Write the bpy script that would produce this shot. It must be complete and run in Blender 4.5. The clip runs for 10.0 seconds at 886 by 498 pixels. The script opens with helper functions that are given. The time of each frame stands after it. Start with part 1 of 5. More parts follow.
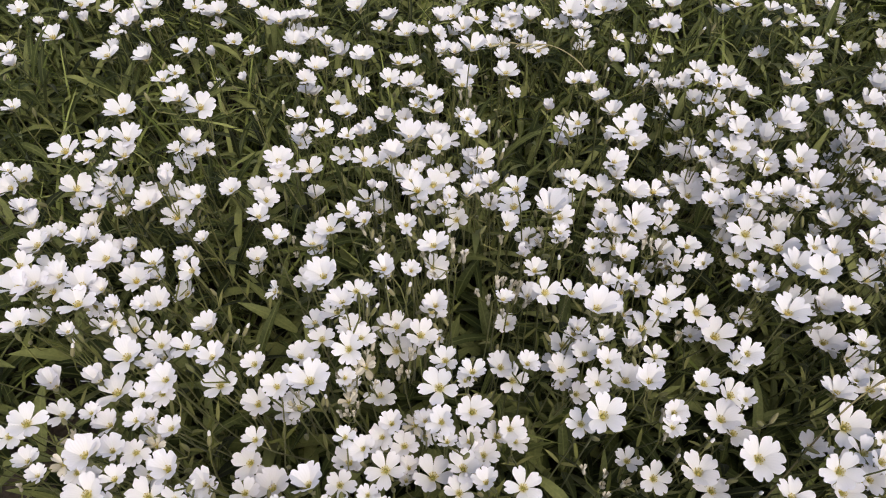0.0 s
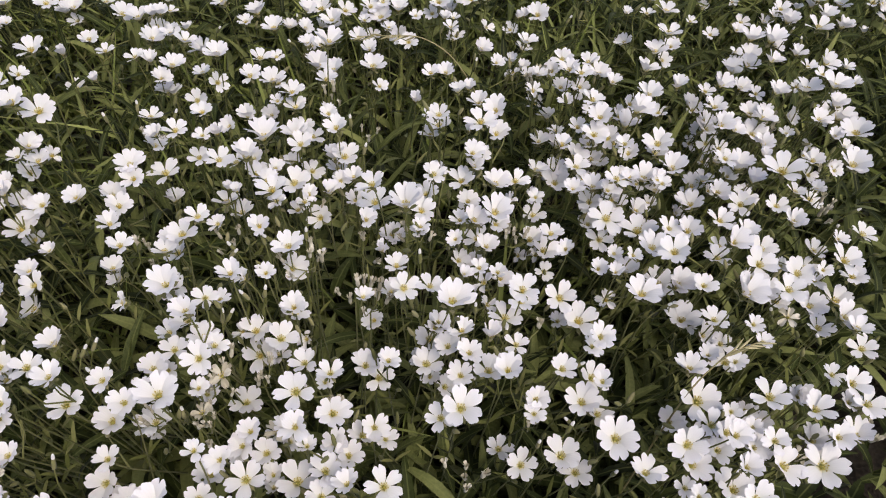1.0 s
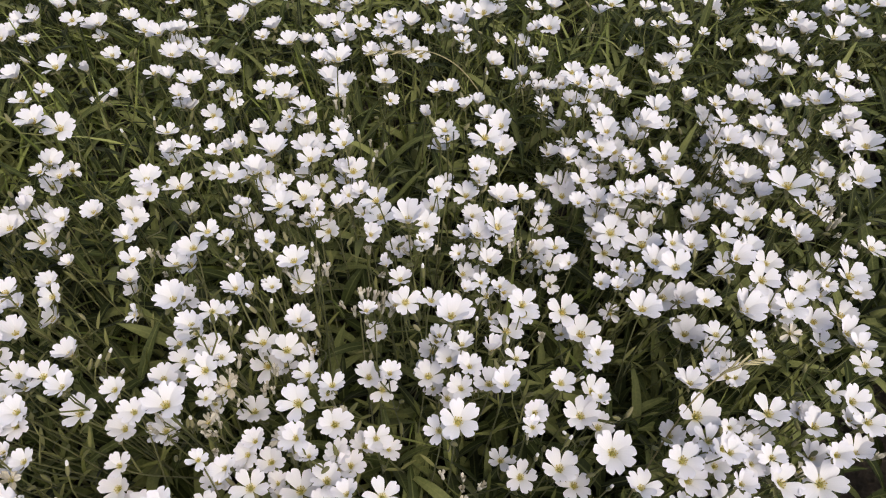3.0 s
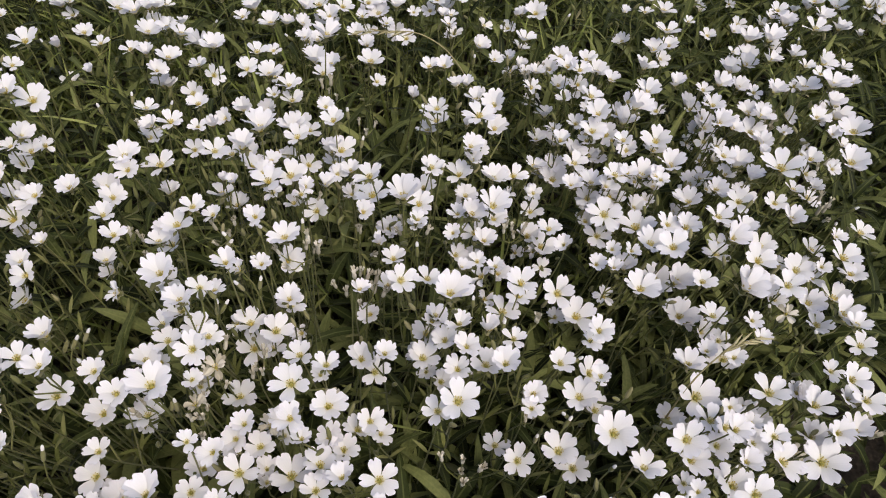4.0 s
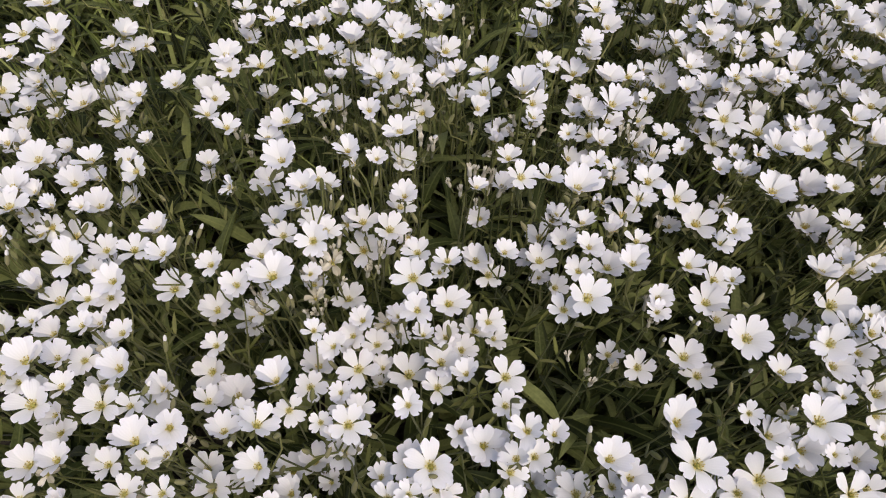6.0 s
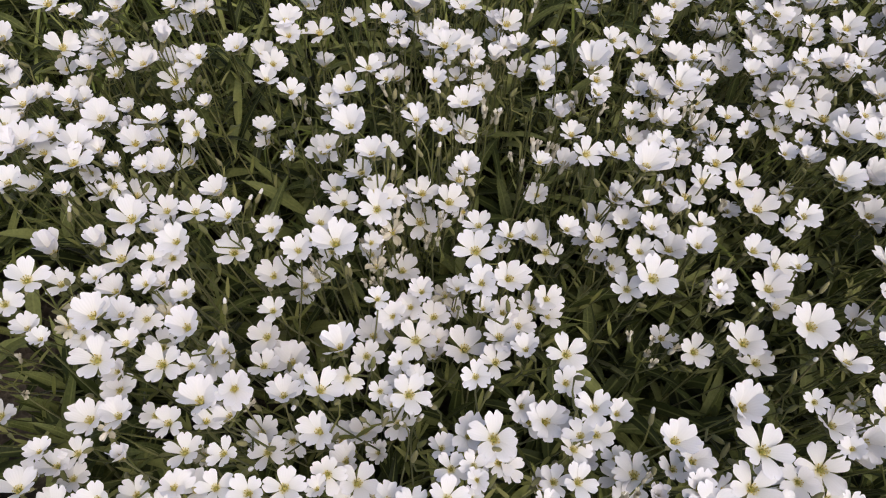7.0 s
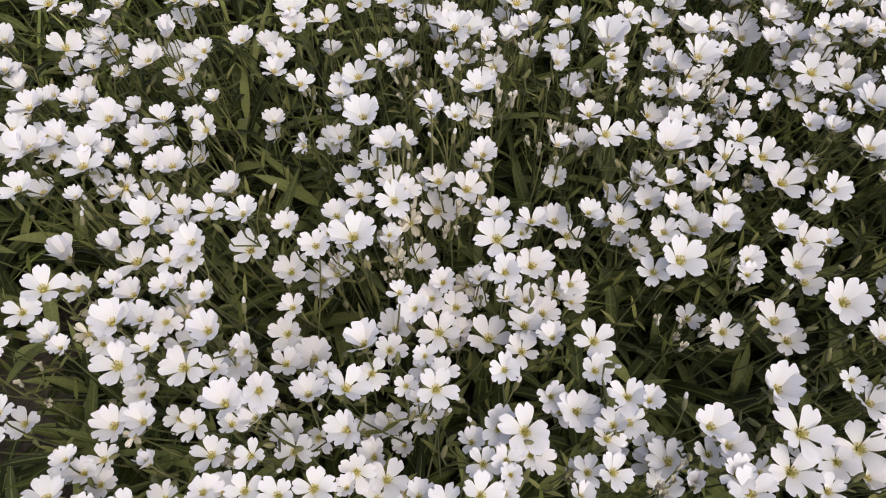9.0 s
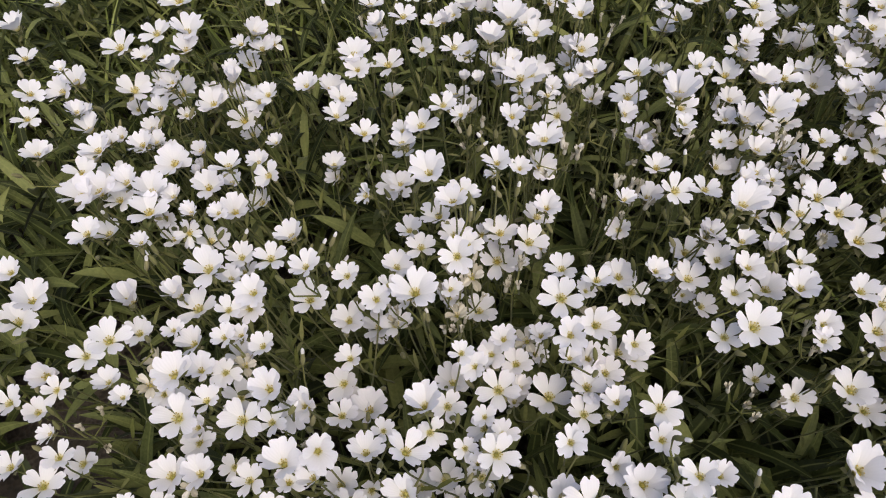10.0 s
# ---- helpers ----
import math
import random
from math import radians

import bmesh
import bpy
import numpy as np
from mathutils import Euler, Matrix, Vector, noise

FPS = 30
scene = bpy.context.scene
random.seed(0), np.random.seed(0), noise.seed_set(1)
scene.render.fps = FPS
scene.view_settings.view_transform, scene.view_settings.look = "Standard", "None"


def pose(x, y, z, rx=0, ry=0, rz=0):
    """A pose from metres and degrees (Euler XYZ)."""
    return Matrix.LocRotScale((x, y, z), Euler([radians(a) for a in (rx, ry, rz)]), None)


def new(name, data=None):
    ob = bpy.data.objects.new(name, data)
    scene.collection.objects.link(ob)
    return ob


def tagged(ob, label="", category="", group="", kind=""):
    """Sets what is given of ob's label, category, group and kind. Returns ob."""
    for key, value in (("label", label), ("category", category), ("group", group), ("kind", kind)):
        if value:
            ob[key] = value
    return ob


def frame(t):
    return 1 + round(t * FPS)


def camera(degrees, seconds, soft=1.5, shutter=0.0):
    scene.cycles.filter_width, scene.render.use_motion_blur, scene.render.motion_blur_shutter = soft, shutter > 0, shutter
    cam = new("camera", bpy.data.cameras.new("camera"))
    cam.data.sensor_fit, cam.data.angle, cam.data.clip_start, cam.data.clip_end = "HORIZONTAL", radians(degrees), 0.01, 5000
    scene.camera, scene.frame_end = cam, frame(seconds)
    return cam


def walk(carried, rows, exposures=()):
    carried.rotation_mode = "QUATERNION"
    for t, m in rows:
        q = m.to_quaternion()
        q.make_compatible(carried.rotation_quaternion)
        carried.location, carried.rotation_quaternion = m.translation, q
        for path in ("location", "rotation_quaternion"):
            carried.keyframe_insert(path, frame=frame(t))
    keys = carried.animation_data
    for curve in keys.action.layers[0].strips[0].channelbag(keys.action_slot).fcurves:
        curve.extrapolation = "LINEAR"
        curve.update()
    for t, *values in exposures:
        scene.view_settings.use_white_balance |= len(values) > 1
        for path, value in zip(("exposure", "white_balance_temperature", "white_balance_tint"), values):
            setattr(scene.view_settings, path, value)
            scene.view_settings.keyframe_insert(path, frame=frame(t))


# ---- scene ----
# The camera: a hand-held phone half a metre above a bed of white flowers.
cam = camera(62.4, 10.0, soft=1.1)
ROWS = [
    (0.0, -0.0000, 0.0000, 0.5387, 39.95, 0.01, -0.00),
    (0.5, 0.0210, -0.0037, 0.5363, 39.87, -2.68, -4.78),
    (1.0, 0.0347, 0.0038, 0.5377, 39.36, -2.85, -6.14),
    (1.5, 0.0296, 0.0078, 0.5386, 37.42, -1.07, -0.96),
    (2.0, 0.0415, 0.0059, 0.5470, 38.49, -0.80, -1.80),
    (2.5, 0.0505, 0.0019, 0.5541, 39.56, -0.22, -4.37),
    (2.7, 0.0501, 0.0019, 0.5527, 39.09, -0.50, -4.04),
    (3.8, 0.0373, 0.0053, 0.5342, 41.43, -3.39, -6.40),
    (4.0, 0.0324, 0.0004, 0.5299, 39.91, -3.54, -6.13),
    (4.5, 0.0303, -0.0024, 0.5175, 37.79, -3.64, -7.24),
    (5.0, 0.0196, -0.0084, 0.5054, 36.04, -3.36, -7.09),
    (5.5, 0.0109, -0.0057, 0.4927, 34.47, -2.57, -6.18),
    (6.0, -0.0058, -0.0082, 0.4992, 36.00, -1.27, -3.57),
    (6.2, -0.0157, -0.0106, 0.5001, 35.45, -1.46, -2.34),
    (7.3, -0.0271, -0.0065, 0.4902, 33.64, -1.07, -0.67),
    (7.5, -0.0261, -0.0039, 0.4887, 32.84, -0.13, -0.89),
    (8.0, -0.0307, 0.0023, 0.4873, 32.92, 0.36, -1.73),
    (8.5, -0.0296, 0.0026, 0.4874, 32.63, 0.77, -1.60),
    (9.0, -0.0313, -0.0014, 0.4897, 33.05, 0.41, -2.39),
    (9.5, -0.0325, 0.0034, 0.4898, 33.28, 1.99, -2.23),
    (10.0, -0.0399, 0.0160, 0.4945, 34.53, 2.34, 0.65),
]
walk(cam, [(t, pose(x, y, z, rx, ry, rz)) for t, x, y, z, rx, ry, rz in ROWS],
     exposures=[(0.0, 0.59, 6700, 10), (5.0, 0.57, 6700, 10), (7.5, 0.50, 6700, 10), (10.0, 0.50, 6700, 10)])

# Overcast daylight: a bright sky and a wide, weak sun.
SUN_UP, SUN_TURN = 58.0, 150.0
world = bpy.data.worlds.new("overcast_sky")
scene.world = world
world.use_nodes = True
wn, wl = world.node_tree.nodes, world.node_tree.links
sky = wn.new("ShaderNodeTexSky")
sky.sky_type, sky.sun_disc = "NISHITA", False
sky.sun_elevation, sky.sun_rotation = radians(SUN_UP), radians(SUN_TURN)
sky.air_density, sky.dust_density = 1.0, 4.0
wl.new(sky.outputs[0], wn["Background"].inputs[0])
wn["Background"].inputs[1].default_value = 0.12
sun_data = bpy.data.lights.new("sun", "SUN")
sun_data.energy, sun_data.angle, sun_data.color = 1.4, radians(30), (1.0, 0.96, 0.9)
sun = new("sun", sun_data)
sun.rotation_euler = Euler((radians(90 - SUN_UP), 0, radians(180 - SUN_TURN)))


# ---- materials ----
def material(name):
    m = bpy.data.materials.new(name)
    m.use_nodes = True
    nt = m.node_tree
    nt.nodes.clear()
    return m, nt.nodes, nt.links


def node(nodes, kind, **inputs):
    n = nodes.new(kind)
    for key, value in inputs.items():
        n.inputs[key.replace("_", " ")].default_value = value
    return n


def ramp(nodes, stops):
    r = nodes.new("ShaderNodeValToRGB")
    els = r.color_ramp.elements
    while len(els) < len(stops):
        els.new(0.5)
    for e, (p, c) in zip(els, stops):
        e.position, e.color = p, (*c, 1)
    return r


def thin_surface(nodes, links, colour, rough, through_share, through_tint, bump=None, gloss=0.35, down=0.0):
    """A thin leaf or petal: a glossy-matt face with some light passing through it."""
    out = nodes.new("ShaderNodeOutputMaterial")
    b = node(nodes, "ShaderNodeBsdfPrincipled", Roughness=rough)
    b.inputs["Specular IOR Level"].default_value = gloss
    b.inputs["Sheen Weight"].default_value = down
    b.inputs["Sheen Roughness"].default_value = 0.4
    links.new(colour, b.inputs["Base Color"])
    tr = nodes.new("ShaderNodeBsdfTranslucent")
    tint = nodes.new("ShaderNodeMix")
    tint.data_type, tint.blend_type = "RGBA", "MULTIPLY"
    tint.inputs[0].default_value = 1.0
    links.new(colour, tint.inputs[6])
    tint.inputs[7].default_value = (*through_tint, 1)
    links.new(tint.outputs[2], tr.inputs["Color"])
    mix = nodes.new("ShaderNodeMixShader")
    mix.inputs[0].default_value = through_share
    links.new(b.outputs[0], mix.inputs[1])
    links.new(tr.outputs[0], mix.inputs[2])
    links.new(mix.outputs[0], out.inputs[0])
    if bump is not None:
        links.new(bump.outputs[0], b.inputs["Normal"])
        links.new(bump.outputs[0], tr.inputs["Normal"])


def petal_material():
    m, n, l = material("white_petal")
    uv = n.new("ShaderNodeUVMap")
    sep = n.new("ShaderNodeSeparateXYZ")
    l.new(uv.outputs[0], sep.inputs[0])
    base = ramp(n, [(0.0, (0.46, 0.42, 0.12)), (0.10, (0.74, 0.68, 0.42)), (0.24, (0.80, 0.78, 0.765)), (1.0, (0.815, 0.792, 0.832))])
    l.new(sep.outputs[0], base.inputs[0])
    # faint veins that run out along the petal
    wave = node(n, "ShaderNodeTexWave", Scale=2.2, Distortion=2.5, Detail=2.0)
    wave.bands_direction = "Y"
    l.new(uv.outputs[0], wave.inputs["Vector"])
    spots = node(n, "ShaderNodeTexNoise", Scale=420.0, Detail=3.0)
    tc = n.new("ShaderNodeTexCoord")
    l.new(tc.outputs["Object"], spots.inputs["Vector"])
    vein = n.new("ShaderNodeMix")
    vein.data_type, vein.blend_type = "RGBA", "MULTIPLY"
    l.new(base.outputs[0], vein.inputs[6])
    tone = ramp(n, [(0.0, (0.93, 0.93, 0.93)), (0.7, (1, 1, 1))])
    l.new(wave.outputs[0], tone.inputs[0])
    l.new(tone.outputs[0], vein.inputs[7])
    vein.inputs[0].default_value = 0.22
    bump = node(n, "ShaderNodeBump", Strength=0.07, Distance=0.0005)
    add = n.new("ShaderNodeMath")
    l.new(wave.outputs[0], add.inputs[0])
    l.new(spots.outputs[0], add.inputs[1])
    l.new(add.outputs[0], bump.inputs["Height"])
    thin_surface(n, l, vein.outputs[2], 0.7, 0.36, (1.0, 0.975, 0.97), bump, 0.2)
    return m


def leaf_material(name, dark, mid, pale, rough=0.55, scale=90.0, rib=False, down=0.0):
    """Green that changes from leaf to leaf and, more finely, within each leaf."""
    m, n, l = material(name)
    geo = n.new("ShaderNodeNewGeometry")
    info = n.new("ShaderNodeObjectInfo")
    add = n.new("ShaderNodeMath")
    l.new(geo.outputs["Random Per Island"], add.inputs[0])
    l.new(info.outputs["Random"], add.inputs[1])
    frac = n.new("ShaderNodeMath")
    frac.operation = "FRACT"
    l.new(add.outputs[0], frac.inputs[0])
    tc = n.new("ShaderNodeTexCoord")
    patch = node(n, "ShaderNodeTexNoise", Scale=9.0, Detail=2.0)
    grain = node(n, "ShaderNodeTexNoise", Scale=scale * 6, Detail=4.0)
    for tex in (patch, grain):
        l.new(tc.outputs["Object"], tex.inputs["Vector"])
    blend = n.new("ShaderNodeMix")
    blend.inputs[0].default_value = 0.3
    l.new(frac.outputs[0], blend.inputs[2])
    l.new(patch.outputs[0], blend.inputs[3])
    blend2 = n.new("ShaderNodeMix")
    blend2.inputs[0].default_value = 0.22
    l.new(blend.outputs[0], blend2.inputs[2])
    l.new(grain.outputs[0], blend2.inputs[3])
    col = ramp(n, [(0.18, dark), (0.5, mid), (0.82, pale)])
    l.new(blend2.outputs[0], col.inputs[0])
    bump = node(n, "ShaderNodeBump", Strength=0.35, Distance=0.0008)
    l.new(grain.outputs[0], bump.inputs["Height"])
    colour = col.outputs[0]
    if rib:
        # a paler midrib along the leaf
        uv = n.new("ShaderNodeUVMap")
        sep = n.new("ShaderNodeSeparateXYZ")
        l.new(uv.outputs[0], sep.inputs[0])
        line = ramp(n, [(0.40, (0, 0, 0)), (0.5, (1, 1, 1)), (0.60, (0, 0, 0))])
        l.new(sep.outputs[1], line.inputs[0])
        lit = n.new("ShaderNodeMix")
        lit.data_type = "RGBA"
        share = n.new("ShaderNodeMath")
        share.operation = "MULTIPLY"
        share.inputs[1].default_value = 0.45
        l.new(line.outputs[0], share.inputs[0])
        l.new(share.outputs[0], lit.inputs[0])
        l.new(colour, lit.inputs[6])
        lit.inputs[7].default_value = (*pale, 1)
        colour = lit.outputs[2]
    thin_surface(n, l, colour, rough, 0.08, (0.95, 1.0, 0.30), bump, 0.10, down)
    return m


def soil_material():
    m, n, l = material("dark_soil_and_litter")
    tc = n.new("ShaderNodeTexCoord")
    big = node(n, "ShaderNodeTexNoise", Scale=14.0, Detail=6.0)
    fine = node(n, "ShaderNodeTexVoronoi", Scale=260.0)
    l.new(tc.outputs["Object"], big.inputs["Vector"])
    l.new(tc.outputs["Object"], fine.inputs["Vector"])
    mixv = n.new("ShaderNodeMix")
    mixv.inputs[0].default_value = 0.35
    l.new(big.outputs[0], mixv.inputs[2])
    l.new(fine.outputs["Distance"], mixv.inputs[3])
    col = ramp(n, [(0.25, (0.010, 0.008, 0.005)), (0.55, (0.028, 0.020, 0.013)), (0.8, (0.055, 0.040, 0.025))])
    l.new(mixv.outputs[0], col.inputs[0])
    bump = node(n, "ShaderNodeBump", Strength=0.8, Distance=0.006)
    l.new(mixv.outputs[0], bump.inputs["Height"])
    b = node(n, "ShaderNodeBsdfPrincipled", Roughness=0.9)
    l.new(col.outputs[0], b.inputs["Base Color"])
    l.new(bump.outputs[0], b.inputs["Normal"])
    out = n.new("ShaderNodeOutputMaterial")
    l.new(b.outputs[0], out.inputs[0])
    return m


PETAL = petal_material()
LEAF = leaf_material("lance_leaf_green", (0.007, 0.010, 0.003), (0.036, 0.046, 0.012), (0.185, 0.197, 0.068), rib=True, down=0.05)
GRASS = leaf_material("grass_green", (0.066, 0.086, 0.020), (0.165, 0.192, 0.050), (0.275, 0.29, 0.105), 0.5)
DRY = leaf_material("dry_straw", (0.20, 0.17, 0.08), (0.33, 0.29, 0.16), (0.46, 0.42, 0.27), 0.7)
STEM = leaf_material("downy_stem_green", (0.066, 0.074, 0.018), (0.122, 0.126, 0.038), (0.205, 0.198, 0.08), 0.75, down=0.08)
SEPAL = leaf_material("downy_calyx_green", (0.080, 0.085, 0.030), (0.150, 0.147, 0.062), (0.25, 0.225, 0.125), 0.8, down=0.15)
STAMEN = leaf_material("yellow_stamen", (0.34, 0.25, 0.05), (0.50, 0.39, 0.10), (0.66, 0.56, 0.24), 0.7)
OVARY_SKIN = leaf_material("olive_yellow_ovary", (0.20, 0.19, 0.04), (0.30, 0.28, 0.07), (0.40, 0.37, 0.12), 0.6)
WITHER = leaf_material("withered_petal", (0.30, 0.27, 0.20), (0.46, 0.42, 0.34), (0.62, 0.58, 0.52), 0.8)
SOIL = soil_material()


# ---- building blocks ----


def mesh_of(name, verts, faces, mat, uvs=None):
    """A smooth-shaded mesh from an array of vertices and one of quads or triangles."""
    me = bpy.data.meshes.new(name)
    verts, faces = np.asarray(verts, np.float32), np.asarray(faces, np.int32)
    k = faces.shape[1]
    me.vertices.add(len(verts))
    me.vertices.foreach_set("co", verts.ravel())
    me.loops.add(faces.size)
    me.loops.foreach_set("vertex_index", faces.ravel())
    me.polygons.add(len(faces))
    me.polygons.foreach_set("loop_start", np.arange(0, faces.size, k, dtype=np.int32))
    me.update(calc_edges=True)
    me.polygons.foreach_set("use_smooth", np.ones(len(faces), bool))
    if uvs is not None:
        layer = me.uv_layers.new(name="UVMap")
        layer.data.foreach_set("uv", np.asarray(uvs, np.float32)[faces.ravel()].ravel())
    me.materials.append(mat)
    me.validate()
    return me


def grid_faces(rows, cols):
    i = np.arange(rows * cols).reshape(rows, cols)
    return np.stack([i[:-1, :-1], i[:-1, 1:], i[1:, 1:], i[1:, :-1]], -1).reshape(-1, 4)


def joined(pieces):
    """Several (verts, faces, uvs) as one."""
    off, vs, fs, us = 0, [], [], []
    for v, f, u in pieces:
        vs.append(v)
        fs.append(f + off)
        us.append(u)
        off += len(v)
    return np.concatenate(vs), np.concatenate(fs), np.concatenate(us)


def blades(base, az, elev, length, width, bend, twist, fold=0.25, seg=5, tip=1.0, sway=None):
    """Many leaves at once: base points, headings, first slopes, sizes, droop and twist, each an array."""
    n = len(az)
    s = np.linspace(0, 1, seg + 1)
    ang = elev[:, None] - bend[:, None] * s[None] ** 1.3
    step = length[:, None] / seg
    r = np.concatenate([np.zeros((n, 1)), np.cumsum(np.cos(ang[:, :-1]) * step, 1)], 1)
    z = np.concatenate([np.zeros((n, 1)), np.cumsum(np.sin(ang[:, :-1]) * step, 1)], 1)
    az2 = az[:, None] + (0 if sway is None else sway[:, None] * s[None])
    ca, sa = np.cos(az2), np.sin(az2)
    mid = np.stack([base[:, :1] + r * ca, base[:, 1:2] + r * sa, base[:, 2:3] + z], -1)
    perp = np.stack([-sa, ca, 0 * sa], -1)
    normal = np.stack([-np.sin(ang) * ca, -np.sin(ang) * sa, np.cos(ang)], -1)
    tw = twist[:, None] * (0.3 + 0.7 * s[None])
    side = perp * np.cos(tw)[..., None] + normal * np.sin(tw)[..., None]
    up = normal * np.cos(tw)[..., None] - perp * np.sin(tw)[..., None]
    prof = np.sin(np.pi * np.clip(0.06 + 0.94 * s, 0, 1) ** 0.8) ** 0.75 if tip >= 1 else (1 - s ** 2.2) ** 0.8
    w = width[:, None] * np.maximum(prof, 0.03)[None] / 2
    v = np.stack([mid + side * w[..., None], mid - up * (fold * w)[..., None], mid - side * w[..., None]], 2)
    v[..., 2] = np.maximum(v[..., 2], 0.003)
    verts = v.reshape(-1, 3)
    one = grid_faces(seg + 1, 3)
    faces = (one[None] + (np.arange(n) * (seg + 1) * 3)[:, None, None]).reshape(-1, 4)
    uv = np.stack(np.broadcast_arrays(s[:, None], np.linspace(0, 1, 3)[None]), -1).reshape(-1, 2)
    return verts, faces, np.tile(uv, (n, 1))


def tube(points, radii, sides=5):
    """A tapering stalk along points."""
    p = np.asarray(points, float)
    r = np.broadcast_to(np.asarray(radii, float), len(p))
    d = np.gradient(p, axis=0)
    d /= np.linalg.norm(d, axis=1, keepdims=True) + 1e-12
    ref = np.where(np.abs(d[:, 2:3]) > 0.9, [[1.0, 0, 0]], [[0, 0, 1.0]])
    a = np.cross(d, ref)
    a /= np.linalg.norm(a, axis=1, keepdims=True) + 1e-12
    b = np.cross(d, a)
    t = np.linspace(0, 2 * np.pi, sides, endpoint=False)
    v = p[:, None] + r[:, None, None] * (np.cos(t)[None, :, None] * a[:, None] + np.sin(t)[None, :, None] * b[:, None])
    i = np.arange(len(p) * sides).reshape(len(p), sides)
    j = np.roll(i, -1, 1)
    f = np.stack([i[:-1], j[:-1], j[1:], i[1:]], -1).reshape(-1, 4)
    return v.reshape(-1, 3), f, np.zeros((len(p) * sides, 2))


def bulb(profile, sides=7):
    """A turned body from (radius, height) pairs."""
    prof = np.asarray(profile, float)
    t = np.linspace(0, 2 * np.pi, sides, endpoint=False)
    v = np.stack([prof[:, :1] * np.cos(t), prof[:, :1] * np.sin(t), np.broadcast_to(prof[:, 1:], (len(prof), sides))], -1)
    i = np.arange(len(prof) * sides).reshape(len(prof), sides)
    j = np.roll(i, -1, 1)
    f = np.stack([i[:-1], j[:-1], j[1:], i[1:]], -1).reshape(-1, 4)
    return v.reshape(-1, 3), f, np.zeros((len(prof) * sides, 2))


def moved(piece, m):
    v, f, u = piece
    a = np.array(m)
    return v @ a[:3, :3].T + a[:3, 3], f, u


def part(name, mesh, parent, m=None, label=""):
    ob = new(name, mesh)
    ob.parent = parent
    if m is not None:
        ob.matrix_basis = m
    return tagged(ob, label)


# ---- the flower, petal by petal ----
def petal_piece(rise, flare, length, width, notch, ripple, curl, bow=0.7):
    """One petal along +x from the flower's middle: rise and flare are its slopes at the claw and at the rim."""
    rows, cols = 9, 9
    s = np.linspace(0, 1, rows)
    ang = radians(rise) + (radians(flare) - radians(rise)) * s ** bow
    step = length / (rows - 1)
    x = np.concatenate([[0], np.cumsum(np.cos((ang[:-1] + ang[1:]) / 2) * step)])
    z = np.concatenate([[0], np.cumsum(np.sin((ang[:-1] + ang[1:]) / 2) * step)])
    prof = np.interp(s, [0, 0.15, 0.35, 0.6, 0.78, 0.9, 1.0], [0.22, 0.40, 0.68, 0.94, 1.0, 0.93, 0.74])
    c = np.linspace(-1, 1, cols)
    y = width / 2 * prof[:, None] * c[None]
    # two rounded lobes: the rim is drawn back at its middle and at its corners
    end = np.maximum(0, (s[:, None] - 0.55) / 0.45) ** 1.6
    back = length * end * (notch * np.exp(-(c[None] / 0.21) ** 2) + 0.12 * np.abs(c[None]) ** 3)
    xs = x[:, None] + 0 * y - back * np.cos(ang)[:, None]
    zs = z[:, None] + curl * width * prof[:, None] * c[None] ** 2 - back * np.sin(ang)[:, None]
    # the crease along the middle, and soft waves towards the rim
    zs = zs - 0.035 * width * (s[:, None] * (1.15 - s[:, None])) * np.exp(-(c[None] / 0.22) ** 2)
    zs = zs + ripple * length * s[:, None] ** 2 * np.sin(c[None] * 4.1 + ripple * 90)
    v = np.stack([xs + 0.0010, y, zs], -1).reshape(-1, 3)
    uv = np.stack(np.broadcast_arrays(s[:, None], (c[None] + 1) / 2), -1).reshape(-1, 2)
    return v, grid_faces(rows, cols), uv


CUP_PETALS = [petal_piece(74, 24, 0.0136, 0.0104, 0.22, 0.025, 0.06), petal_piece(70, 32, 0.0133, 0.0099, 0.24, -0.035, 0.05),
              petal_piece(74, 12, 0.0136, 0.0102, 0.20, 0.04, 0.05), petal_piece(70, 38, 0.0134, 0.0107, 0.23, -0.025, 0.07)]
STAR_PETALS = [petal_piece(54, 16, 0.0130, 0.0088, 0.15, 0.025, 0.05), petal_piece(50, 24, 0.0127, 0.0084, 0.12, -0.035, 0.06),
               petal_piece(56, 8, 0.0130, 0.0092, 0.18, 0.03, 0.04), petal_piece(52, 30, 0.0124, 0.0086, 0.14, -0.025, 0.07)]
SHUT_PETALS = [petal_piece(84, 68, 0.0118, 0.0092, 0.14, 0.03, 0.14), petal_piece(82, 58, 0.0120, 0.0090, 0.14, -0.03, 0.12)]
LIMP_PETALS = [petal_piece(74, 20, 0.0105, 0.0062, 0.2, 0.10, 0.25), petal_piece(66, -30, 0.0100, 0.0058, 0.2, -0.12, 0.30)]


